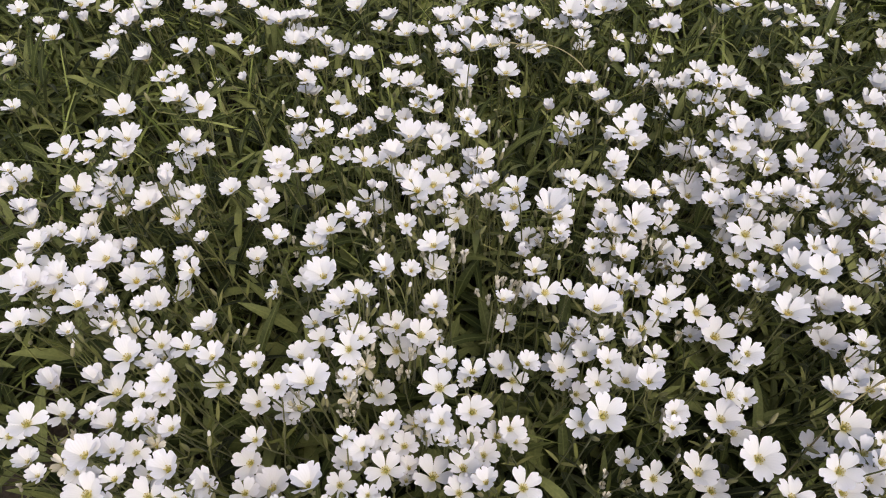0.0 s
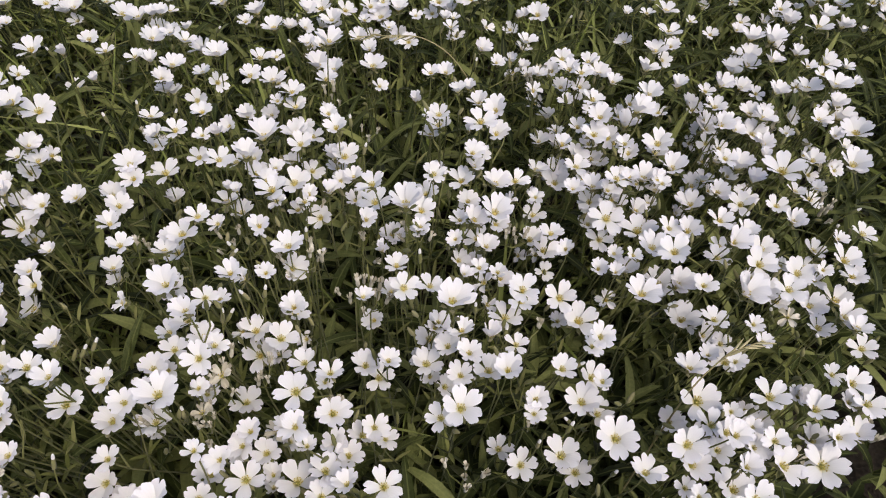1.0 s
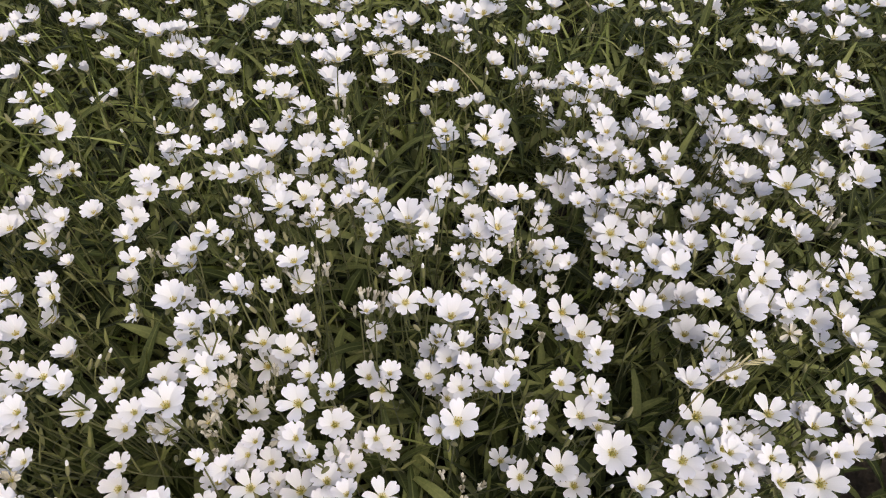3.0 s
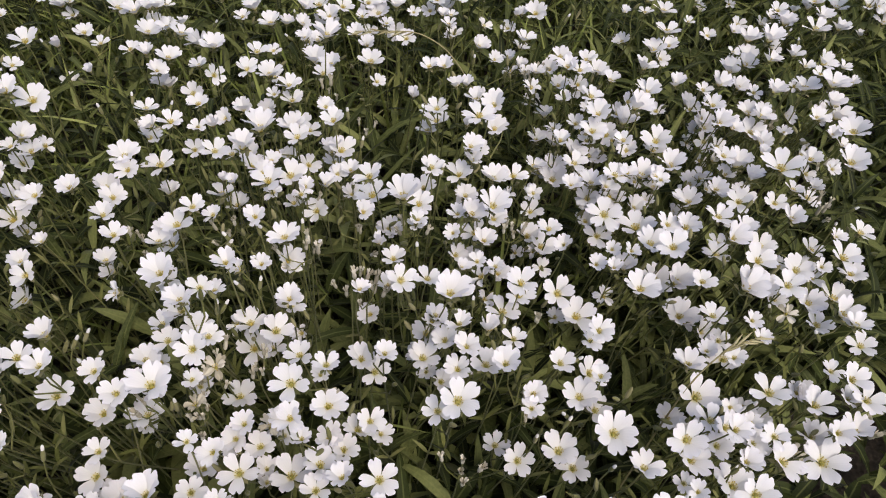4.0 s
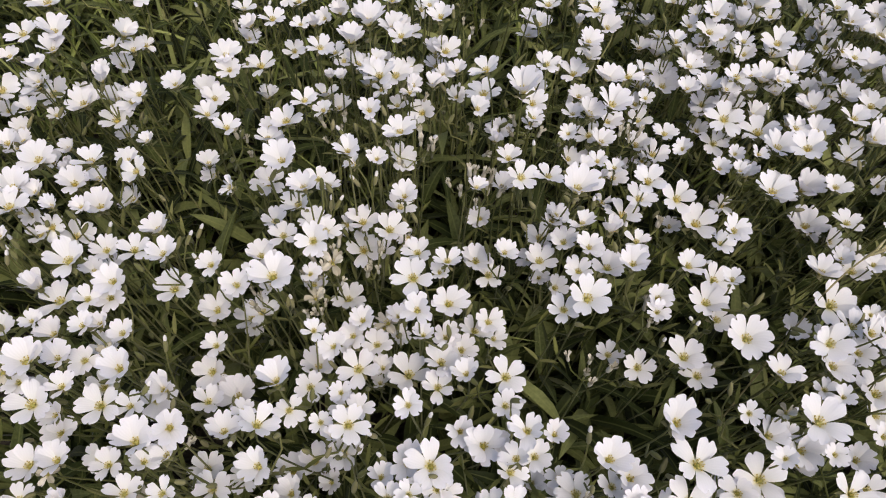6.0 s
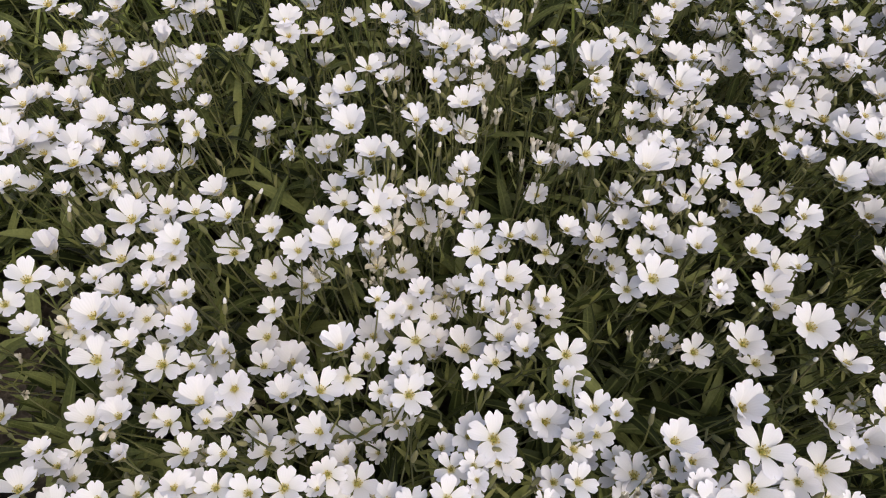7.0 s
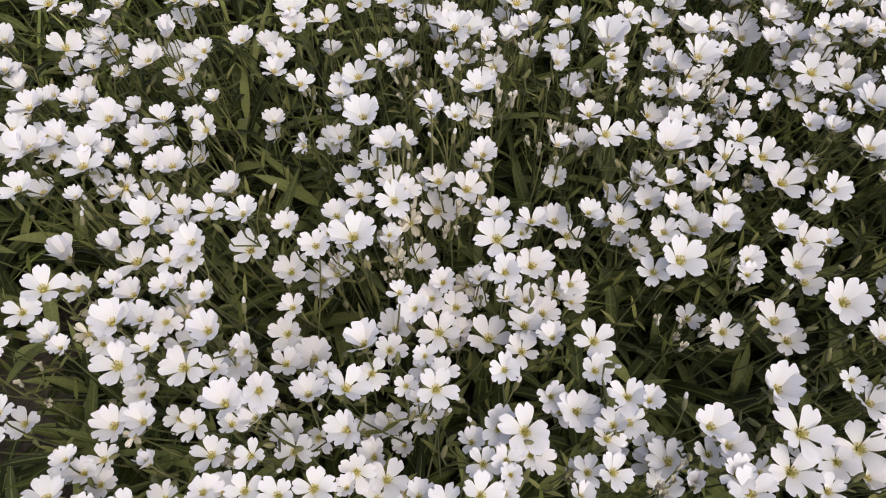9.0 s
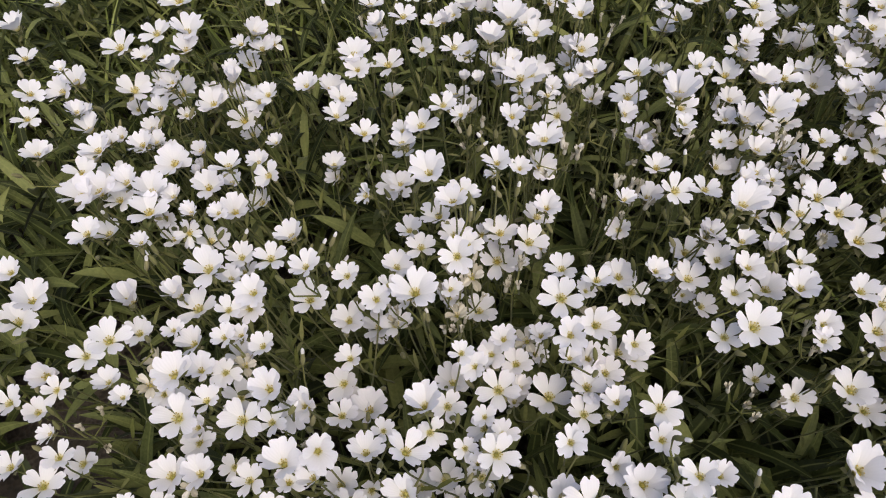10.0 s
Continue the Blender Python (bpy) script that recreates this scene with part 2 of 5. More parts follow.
def stamen_piece():
    pieces = []
    for k in range(10):
        a = k * 2 * math.pi / 10 + 0.2
        out = 0.0022 if k % 2 else 0.0031
        top = 0.0040 if k % 2 else 0.0032
        pts = [(0.0008 * math.cos(a), 0.0008 * math.sin(a), 0.0002), (out * 0.7 * math.cos(a), out * 0.7 * math.sin(a), top * 0.6), (out * math.cos(a), out * math.sin(a), top)]
        pieces.append(tube(pts, 0.00014, 3))
        pieces.append(moved(bulb([(0.0001, 0), (0.00052, 0.0003), (0.00048, 0.0007), (0.0001, 0.0010)], 4), pose(*pts[2])))
    for k in range(5):
        a = k * 2 * math.pi / 5
        pieces.append(tube([(0, 0, 0.0026), (0.0005 * math.cos(a), 0.0005 * math.sin(a), 0.0040), (0.0013 * math.cos(a), 0.0013 * math.sin(a), 0.0048)], 0.00014, 3))
    return joined(pieces)


def calyx_piece(rise, flare, low):
    """The green cup under the petals, with five pointed sepals."""
    pieces = [bulb([(0.0006, -0.0036), (0.0015, -0.0028), (0.0019, -0.0014), (0.0012, -0.0004)], 8)]
    for k in range(5):
        v, f, u = petal_piece(rise, flare, 0.0054, 0.0026, -0.25, 0.0, 0.12)
        pieces.append(moved((v + [0.0004, 0, low], f, u), pose(0, 0, 0, 0, 0, k * 72 + 36)))
    return joined(pieces)


def bud_piece(tall):
    return bulb([(0.0004, 0), (0.0010, 0.0008), (0.00125, 0.0022 * tall), (0.00118, 0.0040 * tall), (0.0008, 0.0058 * tall), (0.0002, 0.0068 * tall)], 7)


def bud_tip_piece(tall):
    return bulb([(0.0009, 0.0056 * tall), (0.0010, 0.0066 * tall), (0.0008, 0.0076 * tall), (0.0002, 0.0083 * tall)], 6)


OVARY = bulb([(0.0004, 0), (0.0013, 0.0004), (0.0013, 0.0013), (0.0008, 0.0021), (0.0001, 0.0024)], 6)
STAMENS = moved(stamen_piece(), Matrix.Diagonal((0.8, 0.8, 0.76, 1)))
CALYXES = [calyx_piece(60, 22, -0.0026), calyx_piece(36, 0, -0.0022), calyx_piece(80, 62, -0.0020), calyx_piece(62, 10, -0.0024)]
CUP_MESH = [mesh_of("petal", *p[:2], PETAL, p[2]) for p in CUP_PETALS]
STAR_MESH = [mesh_of("petal", *p[:2], PETAL, p[2]) for p in STAR_PETALS]
SHUT_MESH = [mesh_of("petal", *p[:2], PETAL, p[2]) for p in SHUT_PETALS]
LIMP_MESH = [mesh_of("petal", *p[:2], WITHER, p[2]) for p in LIMP_PETALS]
OVARY_MESH = mesh_of("ovary", *OVARY[:2], OVARY_SKIN)
STAMEN_MESH = mesh_of("stamens", *STAMENS[:2], STAMEN)
CALYX_MESH = [mesh_of("calyx", *c[:2], SEPAL) for c in CALYXES]
BUD_MESH = [mesh_of("bud", *bud_piece(t)[:2], SEPAL) for t in (0.9, 1.15)]
TIP_MESH = [mesh_of("bud_tip", *bud_tip_piece(t)[:2], PETAL, bud_tip_piece(t)[2] + [0.6, 0.5]) for t in (0.9, 1.15)]


def stem_points(foot, head, axis):
    """From the ground to the flower: a slightly bowed stalk that meets the flower along its axis."""
    a, d = np.array(foot, float), np.array(head, float)
    b = a + (0.5 * (d[0] - a[0]), 0.5 * (d[1] - a[1]), 0.5 * d[2])
    c = d - np.array(axis) * 0.022
    t = np.linspace(0, 1, 9)[:, None]
    return (1 - t) ** 3 * a + 3 * (1 - t) ** 2 * t * b + 3 * (1 - t) * t * t * c + t ** 3 * d


def stem_piece(pts, rnd, side_bud):
    """A stalk with a pair of small leaves, and a side stalk where it carries a bud."""
    pieces = [tube(pts, np.linspace(0.0006, 0.0004, len(pts)), 5)]
    az0 = rnd.random() * 6.28
    bases, az = [], []
    for half in (0, 1):
        bases.append(pts[4])
        az.append(az0 + half * math.pi)
    n = len(az)
    size = np.array([0.7, 0.7])
    pieces.append(blades(np.array(bases), np.array(az), np.full(n, 0.75), 0.019 * size, 0.0034 * size, np.full(n, 0.5), np.zeros(n), seg=4))
    at = []
    for _ in range(side_bud):
        turn_ = rnd.random() * 6.28
        reach, lift = 0.006 + 0.010 * rnd.random(), 0.008 + 0.016 * rnd.random()
        root = pts[6]
        tip = root + np.array([reach * math.cos(turn_), reach * math.sin(turn_), lift])
        mid = root * 0.5 + tip * 0.5 + np.array([0.35 * reach * math.cos(turn_), 0.35 * reach * math.sin(turn_), -0.002])
        pieces.append(tube([root, mid, tip], [0.0006, 0.0005, 0.0005], 4))
        at.append(tip)
    return joined(pieces), at


loose_petals, loose_stamens, loose_calyx, loose_stems, loose_buds = [], [], [], [], []
NEAR = 0.222
KINDS = [  # petals, their meshes, how far the middle lies below the rim, label
    (CUP_PETALS, CUP_MESH, 0.0060, "white cup-shaped flower with notched petals on a downy stem"),
    (STAR_PETALS, STAR_MESH, 0.0036, "white flower opened wide like a star, yellow stamens, downy stem"),
    (SHUT_PETALS, SHUT_MESH, 0.0055, "half-open white flower with upright petals on a downy stem"),
    (LIMP_PETALS, LIMP_MESH, 0.0030, "withered beige flower with limp petals on a downy stem"),
]


def flower(foot, place, kind, size, lean_x, lean_y, rnd, apart=False):
    petals, meshes, drop, label = KINDS[kind]
    axis = Vector((math.tan(radians(lean_x + rnd.uniform(-4, 4))), math.tan(radians(lean_y + rnd.uniform(-4, 4))), 1)).normalized()
    turn_ = axis.to_track_quat("Z", "Y").to_matrix().to_4x4() @ pose(0, 0, 0, 0, 0, rnd.random() * 72)
    head = Vector(place) - axis * drop * size
    m = Matrix.Translation(head) @ turn_ @ Matrix.Diagonal((size, size, size, 1))
    pts = stem_points(foot, head - axis * 0.003 * size, axis)
    stem, at = stem_piece(pts, rnd, rnd.choice((0, 0, 1, 1, 2)))
    opened = rnd.uniform(-8, 7)
    set_ = rnd.randrange(len(petals))
    near = place[1] < NEAR and not apart
    if near:
        top = tagged(new("snow_in_summer_flower"), label, "flower", "white flowers of the bed")
        top.location = foot
        inv = Matrix.Translation(foot).inverted()
        part("stem", mesh_of("stem", stem[0] - np.array(foot), stem[1], STEM), top, None, "downy grey-green stem with small paired leaves")
        part("calyx", CALYX_MESH[kind], top, inv @ m)
        part("stamen_tuft", STAMEN_MESH, top, inv @ m, "amber yellow stamens")
        part("ovary", OVARY_MESH, top, inv @ m, "olive green ovary")
    else:
        loose_stems.append(stem)
        loose_calyx.append(moved(CALYXES[kind], m))
        loose_stamens.append(moved(OVARY, m))
        loose_stamens.append(moved(STAMENS, m))
    for k in range(5):
        local = m @ pose(0, 0, 0, 0, 0, k * 72 + rnd.uniform(-6, 6)) @ pose(0, 0, 0.0002 * k, 5 + rnd.uniform(-11, 11), opened + rnd.uniform(-10, 10), rnd.uniform(-4, 4))
        local = local @ Matrix.Diagonal((rnd.uniform(0.93, 1.05), rnd.uniform(0.88, 1.08), 1, 1))
        which = (set_ + (rnd.random() < 0.45)) % len(petals)
        if near:
            part("petal", meshes[which], top, inv @ local)
        else:
            loose_petals.append(moved(petals[which], local))
    for spot in at:
        tall = rnd.randrange(2)
        bm_ = Matrix.Translation(spot) @ pose(0, 0, 0, rnd.uniform(-45, 45), rnd.uniform(-45, 45), 0)
        if near:
            side = part("bud", BUD_MESH[tall], top, inv @ bm_, "closed downy green flower bud")
            if rnd.random() < 0.12:
                part("bud_tip", TIP_MESH[tall], side, None, "white petal tip showing")
        else:
            loose_buds.append(moved(bud_piece((0.9, 1.15)[tall]), bm_))


def tuft(x, y, heads):
    """A plant rooted near (x, y) mm: its flowers' places (dx, dy, height) in mm, kind, size in percent and lean to x and y in degrees."""
    rnd = random.Random(int(x * 7919 + y * 104729))
    for dx, dy, z, kind, size, lean_x, lean_y in heads:
        foot = ((x + 0.8 * dx) / 1000 + rnd.gauss(0, 0.018), (y + dy) / 1000 + rnd.uniform(0.015, 0.075), 0.0)
        flower(foot, Vector((x + dx, y + dy, z)) / 1000, kind, size / 100, lean_x, lean_y, rnd)


def bud(x, y, z):
    """A closed bud on a stem of its own, its middle at (x, y, z) mm."""
    rnd = random.Random(x * 31 + y * 17 + z)
    head = Vector((x, y, z - 4)) / 1000
    foot = Vector((x / 1000 + rnd.uniform(-0.015, 0.015), y / 1000 + rnd.uniform(0.01, 0.05), 0))
    axis = Vector((rnd.uniform(-0.8, 0.8), rnd.uniform(-0.3, 0.8), 1)).normalized()
    pts = stem_points(foot, head, axis)
    stem, _at = stem_piece(pts, rnd, 0)
    top = tagged(new("flower_bud"), "closed white-tipped flower bud on a downy green stem", "flower bud", "buds among the flowers")
    top.location = foot
    inv = Matrix.Translation(foot).inverted()
    part("stem", mesh_of("stem", stem[0] - np.array(foot), stem[1], STEM), top)
    m = inv @ Matrix.Translation(head) @ axis.to_track_quat("Z", "Y").to_matrix().to_4x4() @ Matrix.Diagonal((0.95, 0.95, 0.92, 1))
    part("calyx", BUD_MESH[1], top, m)
    part("petal_tip", TIP_MESH[1], top, m, "white petals still folded")


def capsule_piece():
    """A spent flower: a pale capsule with dry petals clinging to its mouth."""
    pieces = [bulb([(0.0004, 0), (0.0013, 0.0008), (0.0016, 0.0030), (0.0014, 0.0056), (0.0011, 0.0070)], 6)]
    for k in range(4):
        v, f, u = petal_piece(84 - 9 * k, 40 + 22 * k, 0.0060, 0.0030, 0.2, 0.1, 0.3)
        pieces.append(moved((v + [-0.0004, 0, 0.0052], f, u), pose(0, 0, 0, 0, 0, k * 95)))
    return joined(pieces)


CAPSULE_MESH = mesh_of("capsule", *capsule_piece()[:2], WITHER)


def seed_head(x, y, z):
    """A spent stem whose head of dry capsules has its middle at (x, y, z) mm."""
    rnd = random.Random(x * 13 + y * 29 + z)
    head = Vector((x, y, z - 10)) / 1000
    foot = Vector((x / 1000 + rnd.gauss(0, 0.012), y / 1000 + rnd.uniform(0.01, 0.05), 0))
    top = tagged(new("spent_flower_head"), "spent flower head with dry beige seed capsules on a stem", "seed head", "spent heads among the flowers")
    top.location = foot
    inv = Matrix.Translation(foot).inverted()
    stalks, ends = [tube(stem_points(foot, head, (0, 0, 1)), 0.0005, 5)], []
    for k in range(rnd.randint(3, 5)):
        a, reach, lift = rnd.random() * 6.28, rnd.uniform(0.002, 0.011), rnd.uniform(0.001, 0.013)
        end = head + Vector((reach * math.cos(a), reach * math.sin(a), lift))
        mid = head * 0.5 + end * 0.5 + Vector((0.002 * math.cos(a), 0.002 * math.sin(a), -0.001))
        stalks.append(tube([tuple(head), tuple(mid), tuple(end)], 0.0004, 4))
        ends.append((end, (end - mid).normalized()))
    v, f, u = joined(stalks)
    part("stem", mesh_of("stem", v - np.array(foot), f, STEM), top)
    for end, way in ends:
        way = (way + Vector((0, 0, 0.6))).normalized()
        size = rnd.uniform(0.5, 0.85)
        part("capsule", CAPSULE_MESH, top, inv @ Matrix.Translation(end) @ way.to_track_quat("Z", "Y").to_matrix().to_4x4() @ pose(0, 0, 0, 0, 0, rnd.random() * 360) @ Matrix.Diagonal((size, size, size, 1)))


# ---- the ground ----
def ground_sheet():
    xs = np.concatenate([[-300, -60, -12, -3], np.linspace(-1.2, 1.3, 60), [3, 12, 60, 300]])
    ys = np.concatenate([[-300, -60, -12, -3], np.linspace(-0.8, 1.6, 60), [3, 12, 60, 300]])
    gx, gy = np.meshgrid(xs, ys, indexing="ij")
    gz = np.array([[0.006 * noise.noise((a * 9, b * 9, 0)) - 0.004 for b in ys] for a in xs])
    v = np.stack([gx, gy, gz], -1).reshape(-1, 3)
    ob = new("ground", mesh_of("ground", v, grid_faces(len(xs), len(ys)), SOIL))
    tagged(ob, "dark brown soil with plant litter under the flower bed", "ground", kind="structure")


ground_sheet()

# ---- the flowers, plant by plant ----
tuft(-18, 66, [(-12, 0, 218, 0, 66, -5, -2), (1, -2, 232, 1, 69, 12, -12), (10, 1, 222, 0, 50, 1, -18)])
tuft(20, 66, [(0, 0, 221, 0, 50, 18, 6)])
tuft(84, 66, [(0, 0, 212, 1, 87, -1, -2)])
tuft(141, 68, [(0, 0, 209, 0, 50, 5, 3)])
tuft(204, 65, [(-14, -3, 202, 0, 56, 13, -13), (13, 3, 205, 0, 50, 6, -14)])
tuft(-237, 125, [(-24, 0, 160, 0, 72, -8, 3), (0, 8, 138, 1, 78, 7, -12), (2, 9, 179, 0, 55, -17, -5), (8, -15, 180, 1, 87, 9, 0), (14, -4, 185, 1, 69, 5, 11)])
tuft(-188, 100, [(-24, -18, 168, 0, 52, -5, -4), (-17, 0, 153, 0, 70, 2, -8), (-8, -23, 159, 1, 64, 16, -22), (-6, -16, 182, 1, 82, -2, 12), (-3, 0, 163, 0, 76, -6, -8), (-2, 0, 182, 0, 57, 13, 1), (2, -3, 153, 1, 67, 7, 0), (4, -19, 168, 0, 78, 6, 1), (4, 34, 220, 0, 50, -4, -1), (6, 5, 164, 1, 64, -4, -2), (8, -10, 136, 3, 70, -24, -16), (17, 12, 187, 0, 86, 1, -12), (17, 37, 224, 3, 66, 15, -20)])
tuft(-168, 118, [(-1, -41, 178, 1, 50, 5, -9), (-1, 19, 215, 0, 60, 15, -17), (2, 21, 205, 0, 50, 16, -6)])
tuft(-155, 113, [(-9, 16, 179, 0, 77, 11, -15), (-6, 14, 215, 1, 90, 3, -5), (-5, -20, 141, 3, 69, 22, -6), (-4, -7, 190, 3, 54, 7, -12), (-4, 25, 234, 0, 86, 1, 0), (-3, 15, 201, 0, 65, -10, -13), (-1, -37, 192, 1, 73, -2, -12), (1, -3, 198, 0, 76, 0, -3), (3, -26, 164, 0, 74, -1, 8), (3, 11, 160, 1, 61, 21, -25), (5, 21, 216, 1, 58, -2, 6), (8, -22, 202, 2, 74, 4, -1), (17, 17, 204, 1, 84, -7, -6)])
tuft(-120, 104, [(-15, 5, 190, 1, 67, -9, -1), (-7, -33, 201, 0, 58, 13, 6), (-5, 25, 204, 1, 60, -6, -4), (-4, -9, 195, 1, 70, -2, 5), (-3, -26, 203, 0, 70, 8, -5), (0, -5, 177, 3, 67, -1, -20), (2, -23, 192, 0, 73, 5, 0), (3, 24, 243, 0, 85, -1, 2), (6, 3, 203, 3, 68, -8, -10), (7, -1, 209, 0, 65, 10, 3), (7, 2, 225, 0, 84, -9, 4), (8, 32, 206, 0, 80, -8, -5)])
tuft(-92, 98, [(-15, -20, 202, 1, 65, -2, 0), (-14, -7, 203, 1, 58, -10, -9), (-11, 5, 213, 1, 62, -19, 3), (-10, 20, 156, 0, 77, 9, -2), (-7, 11, 227, 0, 88, 9, -12), (-4, 6, 166, 1, 73, -2, -19), (-1, -24, 207, 1, 70, -4, -7), (1, 23, 132, 1, 74, 4, -41), (7, 20, 200, 0, 77, 5, 5), (12, -23, 174, 1, 68, 12, -13), (12, -21, 203, 1, 77, 5, -14), (13, 31, 193, 1, 50, 3, -18), (23, -17, 190, 0, 50, -3, 3)])
tuft(-64, 109, [(-4, -11, 210, 0, 79, -9, -8), (-4, 11, 83, 1, 64, -39, -12), (-4, 18, 120, 0, 103, -1, -7), (-2, -21, 184, 1, 71, 1, -28), (-2, 1, 223, 1, 77, 15, 8), (4, -10, 170, 0, 80, -3, -9), (4, 19, 227, 0, 87, -8, 8), (5, 19, 193, 1, 63, 9, -29), (6, -29, 170, 1, 89, 15, -9)])
tuft(-39, 111, [(-16, 17, 129, 1, 88, 1, 0), (-14, -25, 180, 1, 77, 16, 0), (-11, 16, 99, 0, 65, -8, -11), (-7, -27, 163, 3, 73, 9, -13), (-5, 8, 200, 1, 50, 4, -10), (0, -39, 207, 0, 64, 10, 7), (0, 2, 200, 0, 50, -1, -1), (2, 6, 167, 1, 77, 4, -14), (3, 22, 200, 0, 50, -8, -5), (3, 25, 177, 1, 65, -21, -5), (8, 2, 210, 1, 81, 9, -10), (11, 16, 195, 0, 60, 4, -6), (21, -19, 207, 0, 55, 0, 2)])
tuft(-7, 88, [(-8, -10, 222, 1, 58, 5, -9), (0, -11, 228, 1, 50, 5, -17), (0, 8, 211, 0, 78, 5, 0), (1, -17, 231, 0, 50, 1, -16), (1, 18, 243, 0, 53, -1, -10), (6, 11, 176, 1, 65, -6, -33)])
tuft(19, 98, [(-17, -8, 221, 1, 88, 4, -12), (-15, -14, 211, 1, 60, -2, -8), (-11, -15, 207, 1, 58, 25, -26), (-11, 40, 189, 1, 70, 5, -6), (-4, 10, 210, 0, 68, 1, -13), (1, 41, 201, 0, 66, -11, 5), (3, 13, 185, 1, 74, 19, -4), (4, -19, 199, 0, 67, 27, 13), (5, 2, 213, 0, 91, -2, -13), (7, -20, 206, 1, 60, 2, 3), (14, -24, 219, 1, 63, 11, -5), (14, -11, 218, 1, 61, 9, 1), (14, 11, 191, 0, 79, -18, -34)])
tuft(43, 107, [(-8, -16, 222, 1, 62, -9, 18), (-7, 14, 203, 1, 73, 0, -16), (-5, -11, 238, 0, 68, -12, -3), (-5, 28, 203, 1, 79, 3, -8), (2, -11, 208, 1, 68, 2, -5), (11, -3, 212, 0, 60, 0, -7), (11, 1, 139, 0, 74, 2, -6)])
tuft(81, 85, [(-21, 12, 176, 1, 57, -8, -5), (-19, -7, 176, 0, 89, 0, 1), (-19, 6, 168, 1, 75, -14, 9), (-17, 2, 186, 1, 87, -12, 6), (-11, -10, 196, 2, 84, -6, 8), (-9, 4, 223, 0, 80, 7, -3), (-4, 0, 199, 1, 63, 3, -3), (0, -12, 212, 0, 68, -5, -6), (2, 1, 207, 0, 85, 2, -2), (21, -6, 186, 0, 73, 16, -23), (24, -10, 205, 1, 91, -2, -8), (24, 20, 217, 0, 100, 11, 3), (28, 2, 215, 1, 96, 2, -1)])
tuft(144, 92, [(-21, -22, 193, 1, 62, -1, -2), (-10, -9, 186, 1, 74, -9, -13), (-7, -5, 177, 0, 65, -8, -5), (-7, 2, 152, 1, 76, 0, 5), (-3, 19, 205, 1, 50, -6, -15), (1, -4, 187, 1, 98, -11, -14), (3, -3, 211, 0, 50, -13, -6), (7, -13, 177, 0, 77, 9, -1), (8, 13, 196, 0, 76, 8, 0), (11, 17, 209, 3, 50, -1, 2), (15, 7, 224, 1, 98, -3, 0)])
tuft(178, 105, [(-13, 3, 186, 1, 50, -1, -8), (-13, 27, 202, 0, 79, 6, 6), (-12, -7, 192, 0, 91, -5, -16), (-5, -13, 203, 0, 50, -6, -10), (-4, -30, 203, 1, 84, 7, -11), (-4, -6, 171, 0, 66, 19, -11), (1, 1, 184, 1, 65, -12, 8), (4, 18, 199, 1, 50, 4, -11), (5, 10, 209, 0, 50, -5, -6), (5, 33, 215, 1, 91, -4, -12), (10, 27, 205, 0, 85, 9, -11), (12, -24, 188, 1, 73, 2, -3), (14, -33, 212, 0, 81, 1, -3)])
tuft(204, 107, [(-10, -11, 183, 0, 76, -5, -7), (-5, -20, 199, 0, 51, 8, 0), (-3, -1, 225, 1, 85, -6, -6), (-3, 27, 231, 0, 65, 10, -6), (-1, -6, 196, 0, 69, 4, -11), (2, 16, 220, 0, 71, 4, -4), (4, 15, 196, 0, 95, -3, 3), (6, -29, 199, 1, 64, -3, 7), (12, 11, 178, 0, 74, 3, -22)])
tuft(244, 134, [(-21, 5, 202, 0, 61, 7, -11), (-13, 5, 208, 1, 65, 0, -8), (-9, -5, 200, 1, 91, 12, -11), (10, -7, 201, 1, 103, -5, -14), (16, 1, 189, 1, 78, -18, -27), (17, 2, 213, 0, 74, -5, -22)])
tuft(-256, 174, [(-18, -16, 157, 1, 79, -5, -4), (-16, 20, 177, 0, 99, 9, -9), (-2, 26, 214, 0, 71, 0, -8), (2, -23, 162, 1, 72, 12, -4), (6, 18, 203, 0, 95, 11, 9), (8, -10, 176, 2, 103, 11, -12), (17, -18, 177, 1, 62, 7, -11)])
tuft(-187, 170, [(-31, -6, 197, 1, 72, 10, -5), (-15, -21, 202, 0, 67, -2, -4), (-15, 12, 185, 1, 76, 9, -6), (-13, 19, 208, 2, 110, 5, 8), (6, -24, 247, 1, 77, 11, 0), (7, -13, 205, 3, 66, -5, -14), (12, 17, 215, 2, 85, -4, -3), (14, -1, 212, 0, 50, 8, -15), (18, 16, 202, 1, 88, -15, 4), (21, -4, 206, 0, 76, -8, -8)])
tuft(-147, 173, [(-13, 23, 220, 1, 96, -3, -10), (-8, -25, 216, 0, 77, 9, -2), (-8, 28, 205, 0, 64, 2, 0), (-2, -3, 186, 0, 75, 15, 16), (-1, -23, 181, 1, 75, 11, -9), (-1, -22, 206, 0, 66, 11, -22), (-1, -10, 216, 1, 57, -7, -3), (-1, 3, 217, 1, 58, 6, -5), (4, -14, 196, 3, 64, 13, -4), (5, -8, 214, 0, 61, -5, -14), (6, 6, 213, 0, 71, -5, -23), (10, 9, 223, 0, 78, -1, -12), (11, 36, 209, 1, 73, -1, 3)])
tuft(-120, 170, [(-12, -9, 211, 1, 62, -3, -7), (-2, -28, 181, 0, 77, 22, -25), (3, 22, 199, 1, 85, -1, -6), (9, 16, 237, 0, 70, 2, -6)])
